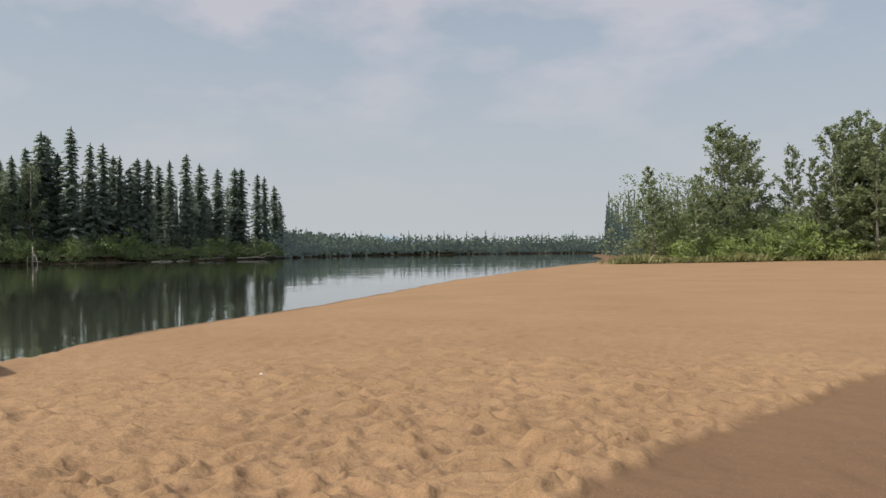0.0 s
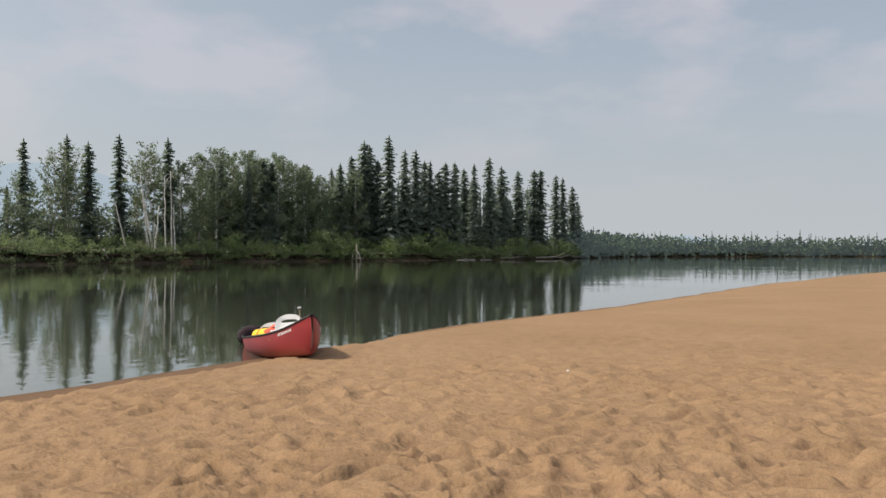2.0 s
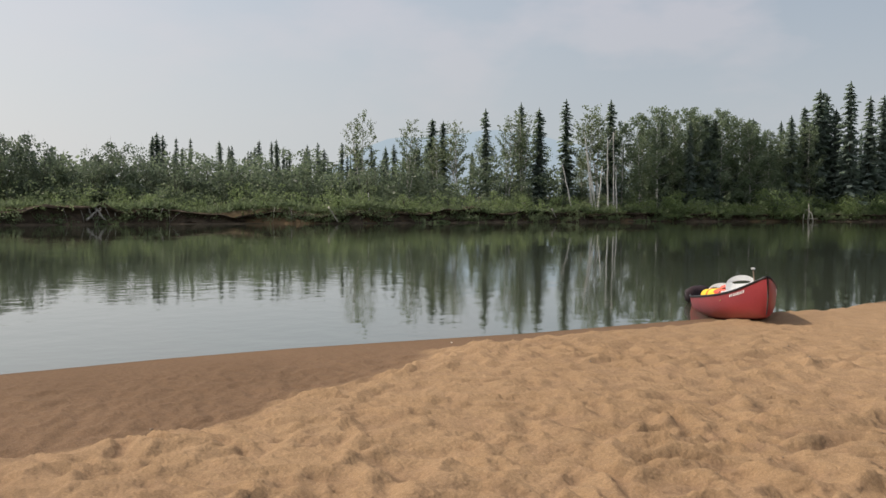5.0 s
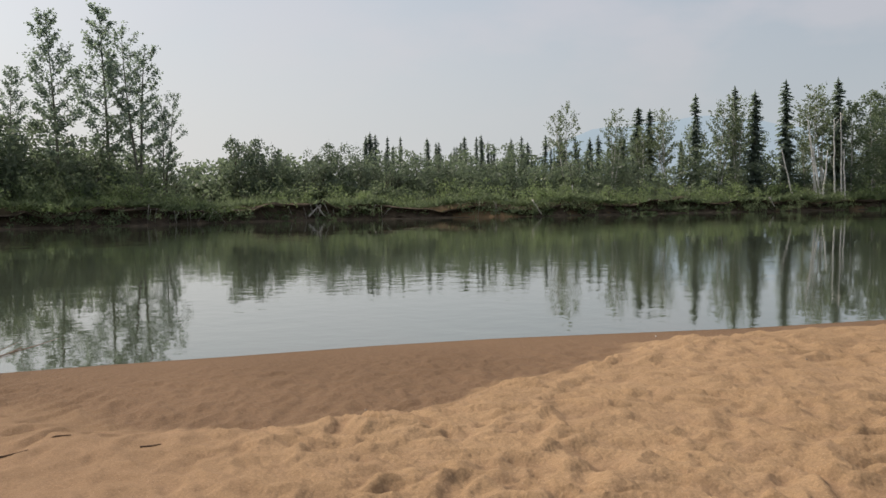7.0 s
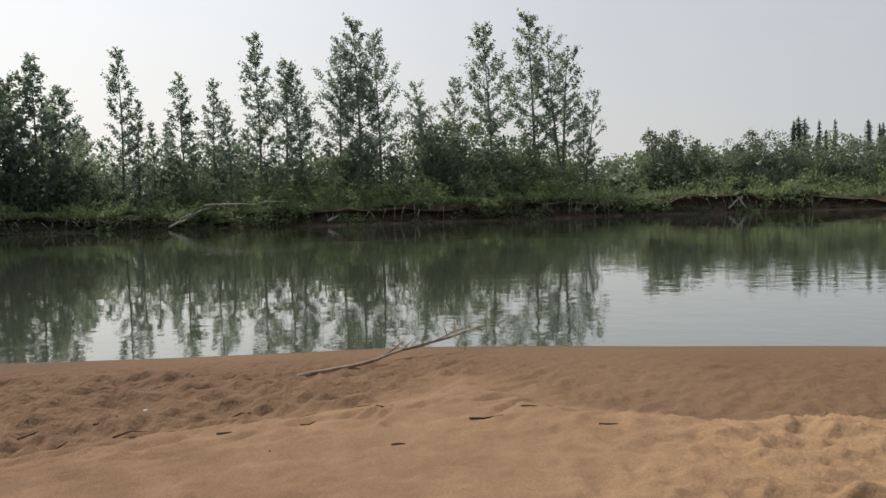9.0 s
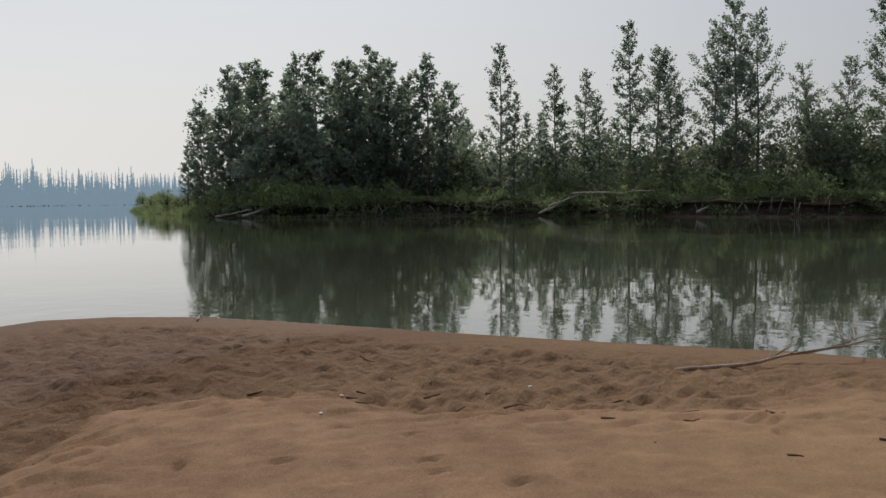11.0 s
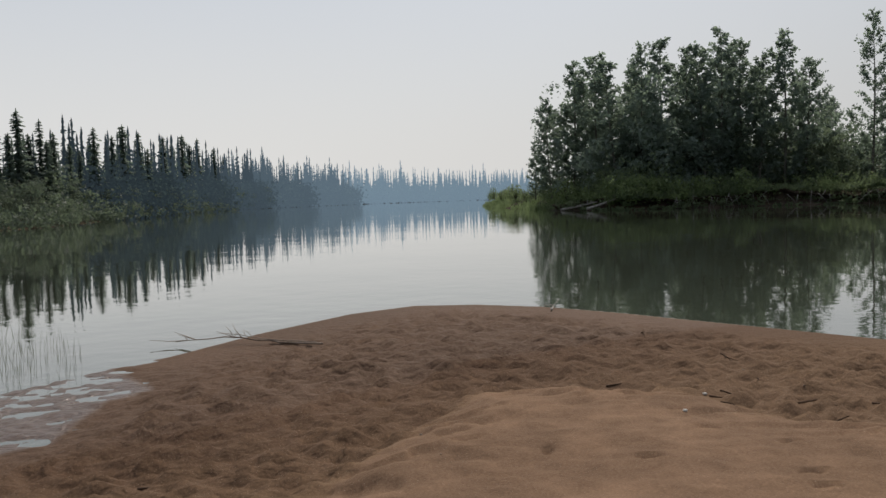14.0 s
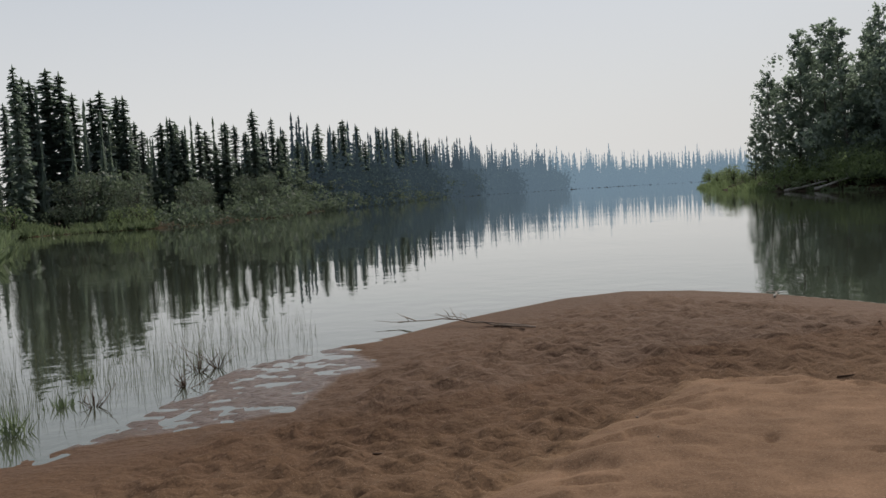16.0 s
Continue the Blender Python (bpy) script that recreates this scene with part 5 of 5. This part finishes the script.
# decal of unreadable letters along each bow flank: plain bars
for side in (-1, 1):
    for i, wide in enumerate((0.030, 0.022, 0.034, 0.022, 0.030, 0.026, 0.022, 0.030)):
        u = 0.66 + i * 0.022
        lo, hi = np.array(hull_point(u, side * 80)), np.array(hull_point(u + 0.006, side * 85))
        nx = np.array(hull_point(u + 0.03, side * 80)) - lo
        nx /= np.linalg.norm(nx)
        off = np.cross(nx, hi - lo)
        off *= 0.006 * (1 if off[1] * side > 0 else -1) / np.linalg.norm(off)
        q = [lo + off, lo + nx * wide + off, hi + nx * wide + off, hi + off]
        q += [p - off * 1.5 for p in q]
        mesh_object("decal_bar", q, [(0, 1, 2, 3), (0, 4, 5, 1), (1, 5, 6, 2), (2, 6, 7, 3), (3, 7, 4, 0)], LETTER, hull, "white decal bar")
canoe.matrix_basis = CANOE


def chair_back(width, tall, depth):
    """A moulded arch with a long hand slot."""
    outer = [(-width / 2, 0), (-width / 2, tall * 0.55)] + [(-width / 2 * math.cos(a), tall * 0.55 + tall * 0.45 * math.sin(a)) for a in np.linspace(0.25, math.pi - 0.25, 11)] + [(width / 2, tall * 0.55), (width / 2, 0)]
    n = len(outer)
    inner = []
    for i in range(n):
        a = math.pi * (1.25 - 1.5 * i / (n - 1))
        inner.append((width * 0.30 * math.cos(a), tall * 0.70 + tall * 0.085 * math.sin(a)))
    bm = bmesh.new()
    rows = []
    for d in (-depth / 2, depth / 2):
        rows.append(([bm.verts.new((d + 0.05 * (p[0] / width) ** 2 * 2 + 0.12 * p[1], p[0], p[1])) for p in outer], [bm.verts.new((d + 0.12 * p[1], p[0], p[1])) for p in inner]))
    (o0, i0), (o1, i1) = rows
    for k in range(n):
        m = (k + 1) % n
        bm.faces.new((o0[k], i0[k], i0[m], o0[m]))
        bm.faces.new((o1[k], o1[m], i1[m], i1[k]))
        bm.faces.new((o0[k], o0[m], o1[m], o1[k]))
        bm.faces.new((i0[k], i1[k], i1[m], i0[m]))
    bmesh.ops.recalc_face_normals(bm, faces=bm.faces)
    return bm


def in_canoe(x, y, z, turn=0.0, lean=0.0):
    return CANOE @ Matrix.Translation((x, y, z)) @ Matrix.Rotation(radians(turn), 4, "Z") @ Matrix.Rotation(radians(lean), 4, "Y")


def put_chair(x, y, z, turn, lean, label):
    chair = tagged(new("plastic_chair"), label, "chair", "chairs in the canoe")
    part("backrest", chair_back(0.42, 0.34, 0.03), WHITE, chair, smooth_faces=False)
    bm = rounded_box((0.36, 0.42, 0.03), 0.35, 2)
    bmesh.ops.translate(bm, vec=(0.20, 0, 0.0), verts=bm.verts)
    part("seat", bm, WHITE, chair)
    chair.matrix_basis = in_canoe(x, y, z, turn, lean)
    return chair


put_chair(0.95, 0.0, 0.30, -22.0, -17.0, "white moulded plastic chair set in the canoe's bow")
put_chair(-0.75, 0.05, 0.24, -14.0, -24.0, "white moulded plastic chair tipped back amidships")


def bag(name, size, mat, label, m, squash=0.12, strap=None):
    ob = tagged(new(name), label, "bag", "bags in the canoe")
    bm = rounded_box(size, 0.42, 4)
    for v in bm.verts:
        v.co += Vector(v.co).normalized() * squash * min(size) * noise.noise(v.co * 7.0 + Vector((size[0] * 9, 1, 2)))
    part("body", bm, mat, ob, smooth_faces=True)
    if strap:
        ring = [(0, 0.52 * size[1] * math.cos(a), 0.53 * size[2] * math.sin(a)) for a in np.linspace(0, 2 * math.pi, 17)]
        band = mesh_object("strap", *tube(ring, [0.012] * 17, 5), strap, ob, "webbing strap", smooth_faces=True)
        bm = rounded_box((0.05, 0.07, 0.02), 0.3, 2)
        bmesh.ops.translate(bm, vec=(0, 0, 0.54 * size[2]), verts=bm.verts)
        part("buckle", bm, BLACK, band, "black plastic buckle")
    ob.matrix_basis = m
    return ob


bag("dry_bag", (0.62, 0.26, 0.22), YELLOW, "yellow rolled dry bag lying across the load", in_canoe(0.15, -0.22, 0.36, 12), strap=ORANGE)
bag("dry_bag", (0.40, 0.30, 0.26), ORANGE, "orange-red dry bag on the canoe's load", in_canoe(-0.1, 0.12, 0.40, 60), strap=BLACK)
bag("dry_bag", (0.34, 0.24, 0.20), ORANGE, "orange-red life vest bundle beside the yellow bag", in_canoe(0.45, -0.12, 0.36, 30), strap=BLACK)
bag("dry_bag", (0.50, 0.30, 0.24), YELLOW, "yellow dry bag behind the bow chair", in_canoe(-0.45, -0.15, 0.34, -8), strap=BLACK)
bag("canoe_pack", (0.42, 0.40, 0.28), MAROON, "big dark canoe pack standing in the stern", in_canoe(-1.75, -0.16, 0.40, 5, -12), strap=BLACK)
bag("canoe_pack", (0.5, 0.5, 0.34), MAROON, "dark pack lying amidships in the canoe", in_canoe(-0.35, 0.05, 0.20, 5), strap=BLACK)

paddle = tagged(new("paddle"), "wooden paddle standing with its pale grip up at the bow", "paddle")
mesh_object("shaft", *tube([(0, 0, 0.1), (0.0, 0, 0.30), (0.0, 0, 0.60)], [0.010, 0.010, 0.009], 8), BROWN_WOOD, paddle, smooth_faces=True)
bm = rounded_box((0.025, 0.055, 0.028), 0.4, 3)
bmesh.ops.translate(bm, vec=(0, 0, 0.61), verts=bm.verts)
part("grip", bm, WHITE, paddle, "pale worn grip")
bm = rounded_box((0.012, 0.10, 0.24), 0.4, 2)
bmesh.ops.translate(bm, vec=(0, 0, 0.15), verts=bm.verts)
part("blade", bm, ASH, paddle)
paddle.matrix_basis = in_canoe(1.8, 0.0, 0.09, 0, -6)


# ---- small things on the sand ----
def near_branch(name, pts, thick, seed, label, twigs=6, mat=None, reach=0.18):
    """A dead branch on the sand, with side twigs; pts are x, y and height over the ground."""
    rng = np.random.default_rng(seed)
    line = np.array([(x, y, height(x, y) + z) for x, y, z in pts])
    k = np.linspace(0, len(line) - 1, 14)
    line = np.stack([np.interp(k, np.arange(len(line)), line[:, i]) for i in range(3)], 1)
    L = np.linalg.norm(line[-1] - line[0])
    line[1:-1] += rng.normal(0, 0.008, (12, 3)) * L * np.array([1, 1, 0.25])
    root = tagged(new(name), label, "driftwood")
    mesh_object("stem", *tube(line, thick * np.linspace(1, 0.3, 14), 7), mat or BROWN_WOOD, root, smooth_faces=True)
    for i in range(twigs):
        j = int(rng.integers(5, 13))
        p = line[j]
        d = unit((line[min(j + 1, 13)] - line[j - 1])[None] * 1.0)[0] + np.array([*rng.normal(0, 0.7, 2), rng.uniform(0.0, 0.4)])
        q = p + d * reach * L * rng.uniform(0.4, 1.2)
        m = (p + q) / 2 + rng.normal(0, 0.02, 3) * L * 0.3
        mesh_object("twig", *tube([p, m, q], [thick * 0.4, thick * 0.3, thick * 0.12], 5), mat or BROWN_WOOD, root, smooth_faces=True)
    return root


near_branch("driftwood_branch", [(-7.3, -2.3, 0.02), (-7.75, -1.75, 0.03), (-8.1, -1.5, 0.08), (-8.7, -1.05, 0.14), (-9.25, -0.65, 0.24)], 0.021, 31, "forked brown driftwood branch lying towards the water", 9, PALE_BRANCH)
near_branch("driftwood_branch", [(-4.35, -8.6, 0.03), (-3.95, -9.2, 0.05), (-3.7, -9.6, 0.10), (-3.3, -10.15, 0.14)], 0.013, 32, "bare forked branch reaching out over the water", 9, PALE_BRANCH)
near_branch("driftwood_branch", [(-4.35, -8.75, 0.02), (-4.0, -9.1, 0.04), (-3.85, -9.75, 0.10)], 0.010, 33, "thin bare branch on the damp sand", 3, PALE_BRANCH)
near_branch("driftwood_stick", [(-7.9, -8.6, 0.02), (-8.25, -8.9, 0.05), (-8.6, -9.5, 0.04)], 0.013, 34, "pale thin stick at the water's edge", 1, DRIFTWOOD)
STICKS = [(-1.42, -5.22, 142, 0.34), (-5.14, -4.15, 140, 0.16), (-5.09, -2.62, 125, 0.14), (-5.34, -2.15, 130, 0.2), (-4.78, -4.93, 140, 0.12), (-5.59, -2.47, 130, 0.26), (-5.28, -2.96, 128, 0.22), (-4.95, -4.15, 150, 0.1),
           (-6.6, -5.7, 70, 0.4), (-5.7, -2.9, 95, 0.30), (-5.3, -3.6, 110, 0.25), (-5.55, -1.9, 80, 0.28), (-6.3, -4.9, 60, 0.3),
          (-5.2, -0.6, 100, 0.22), (-6.9, -6.3, 45, 0.35), (-5.75, -4.3, 30, 0.22),
          (-5.85, -1.5, 100, 0.16), (-5.6, -1.3, 95, 0.12), (-5.2, -1.75, 85, 0.10), (-5.45, -0.35, 70, 0.18), (-5.05, 0.15, 100, 0.12), (-5.0, -3.3, 120, 0.11), (-5.65, -3.3, 110, 0.17),
          (-5.9, -2.4, 90, 0.14), (-4.7, -3.9, 130, 0.09), (-4.6, -1.1, 95, 0.08), (-4.9, -2.2, 110, 0.09)]
for i, (x, y, turn, long) in enumerate(STICKS):
    c, n = math.cos(radians(turn)) * long / 2, math.sin(radians(turn)) * long / 2
    near_branch("stick", [(x - c, y - n, 0.002), (x, y, 0.006), (x + c, y + n, 0.003)], 0.008, 40 + i, "small dark stick half buried in sand", 1 if long > 0.33 else 0, STICK_WOOD)

PEBBLE_WHITE = grainy("pale_pebble", (0.5, 0.47, 0.42), (0.72, 0.69, 0.62), 30.0, 0.6, 0.2, 0.002)
PEBBLE_DARK = grainy("brown_pebble", (0.10, 0.07, 0.05), (0.28, 0.21, 0.15), 30.0, 0.6, 0.2, 0.002)


def pebble(x, y, r, mat, seed, label):
    bm = bmesh.new()
    bmesh.ops.create_icosphere(bm, subdivisions=2, radius=r)
    for v in bm.verts:
        v.co *= 1 + 0.25 * noise.noise(v.co / r * 0.9 + Vector((seed, 0, 0)))
        v.co.z *= 0.6
    me = bpy.data.meshes.new("pebble")
    bm.to_mesh(me)
    bm.free()
    me.materials.append(mat)
    me.polygons.foreach_set("use_smooth", np.ones(len(me.polygons), bool))
    ob = tagged(new("pebble", me), label, "pebble", "pebbles on the sand")
    ob.location = (x, y, height(x, y) + r * 0.35)
    return ob


for i, (x, y, r) in enumerate(((-4.17, -3.86, 0.016), (-4.9, -4.21, 0.017), (-4.83, -4.08, 0.014), (-6.1, -3.2, 0.018), (-7.4, 6.4, 0.012), (-7.6, 6.0, 0.011), (-2.4, -2.9, 0.012), (-2.0, 9.0, 0.02))):
    pebble(x, y, r, PEBBLE_WHITE, i, "small pale pebble on the sand")
for i in range(40):
    x, y = rnd.uniform(-6.5, 0.5), rnd.uniform(-6.0, 8.0)
    if math.hypot(x, y) > 2.5:
        pebble(x, y, rnd.uniform(0.006, 0.013), PEBBLE_DARK, 50 + i, "tiny brown pebble on the sand")
grit = []
for i in range(900):
    x, y = rnd.uniform(0.6, 6.0), rnd.uniform(3.2, 8.0)
    if inside(np.array([x]), np.array([y]), GRAVEL)[0] > 0.1:
        r = rnd.uniform(0.0015, 0.0045)
        z = height(x, y)
        v = np.array([(r, 0, 0), (0, r, 0), (-r, 0, 0), (0, -r, 0), (0, 0, r), (0, 0, -r)]) * rnd.uniform(0.6, 1.3, (6, 3)) + np.array([x, y, z + r * 0.3])
        grit.append((v, [(0, 1, 4), (1, 2, 4), (2, 3, 4), (3, 0, 4), (1, 0, 5), (2, 1, 5), (3, 2, 5), (0, 3, 5)]))
tagged(mesh_object("gravel_grit", *joined(grit), PEBBLE_DARK), "pale grit scattered on damp brown sand", "gravel", kind="stuff")

# reeds, tufts and dead twigs in the shallows
REED = foliage("thin_reeds", (0.06, 0.07, 0.03), (0.15, 0.15, 0.07), 0.2, 2.0)
rrng = np.random.default_rng(77)
c, a, b, l, w = [], [], [], [], []
for i in range(1500):
    k, d = rrng.uniform(0, 1) ** 0.75, rrng.exponential(2.6) + 0.15
    x, y = -2.3 + 3.9 * k + 0.25 * d * (k - 0.3), -9.7 + 2.6 * k - d
    if inside(np.array([x]), np.array([y]), BAR)[0] > -0.05:
        continue
    t0 = rrng.uniform(0.12, 0.5)
    c.append((x, y, -0.05)), a.append(unit(np.array([[*rrng.normal(0, 0.12, 2), 1]]))[0]), b.append(unit(np.array([[*rrng.normal(0, 1, 2), 0]]))[0])
    l.append(t0 * 0.85), w.append(0.0042)
tagged(mesh_object("reed_stems", *kites(c, a, b, l, w), REED), "thin sparse reed stems standing in the shallows", "reeds", kind="stuff")


def tuft(x, y, tall, seed):
    rng = np.random.default_rng(seed)
    n = 60
    cc = np.c_[rng.normal(0, 0.05, (n, 2)), np.full(n, -0.05)]
    aa = unit(np.c_[rng.normal(0, 0.35, (n, 2)), np.ones(n)])
    bb = unit(np.cross(aa, rng.normal(0, 1, (n, 3))))
    ll = tall * rng.uniform(0.5, 1.2, n)
    ob = mesh_object("sedge_tuft", *kites(cc, aa, bb, ll, np.full(n, 0.012)), GRASS)
    tagged(ob, "small green sedge tuft growing in shallow water", "grass tuft", "sedge tufts")
    ob.location = (x, y, 0.0)


for i, (x, y, tall) in enumerate(((0.75, -7.45, 0.32), (0.25, -9.3, 0.18), (0.45, -8.2, 0.16), (1.2, -8.4, 0.2))):
    tuft(x, y, tall, 90 + i)
for i, (x, y) in enumerate(((-0.75, -8.9), (-0.95, -9.0), (-0.55, -8.3), (0.2, -8.0))):
    twig = tagged(new("dead_twig_bush"), "small leafless twig bush at the water's edge", "shrub", "dead twigs in the shallows")
    for j in range(15):
        d = np.array([*rrng.normal(0, 0.2, 2), rrng.uniform(0.12, 0.42)]) * (0.8 if i < 2 else 0.5)
        p0 = np.array([x, y, -0.03])
        mesh_object("twig", *tube([p0, p0 + d * 0.5 + rrng.normal(0, 0.015, 3), p0 + d], [0.004, 0.003, 0.0015], 4), STICK_WOOD, twig, smooth_faces=True)
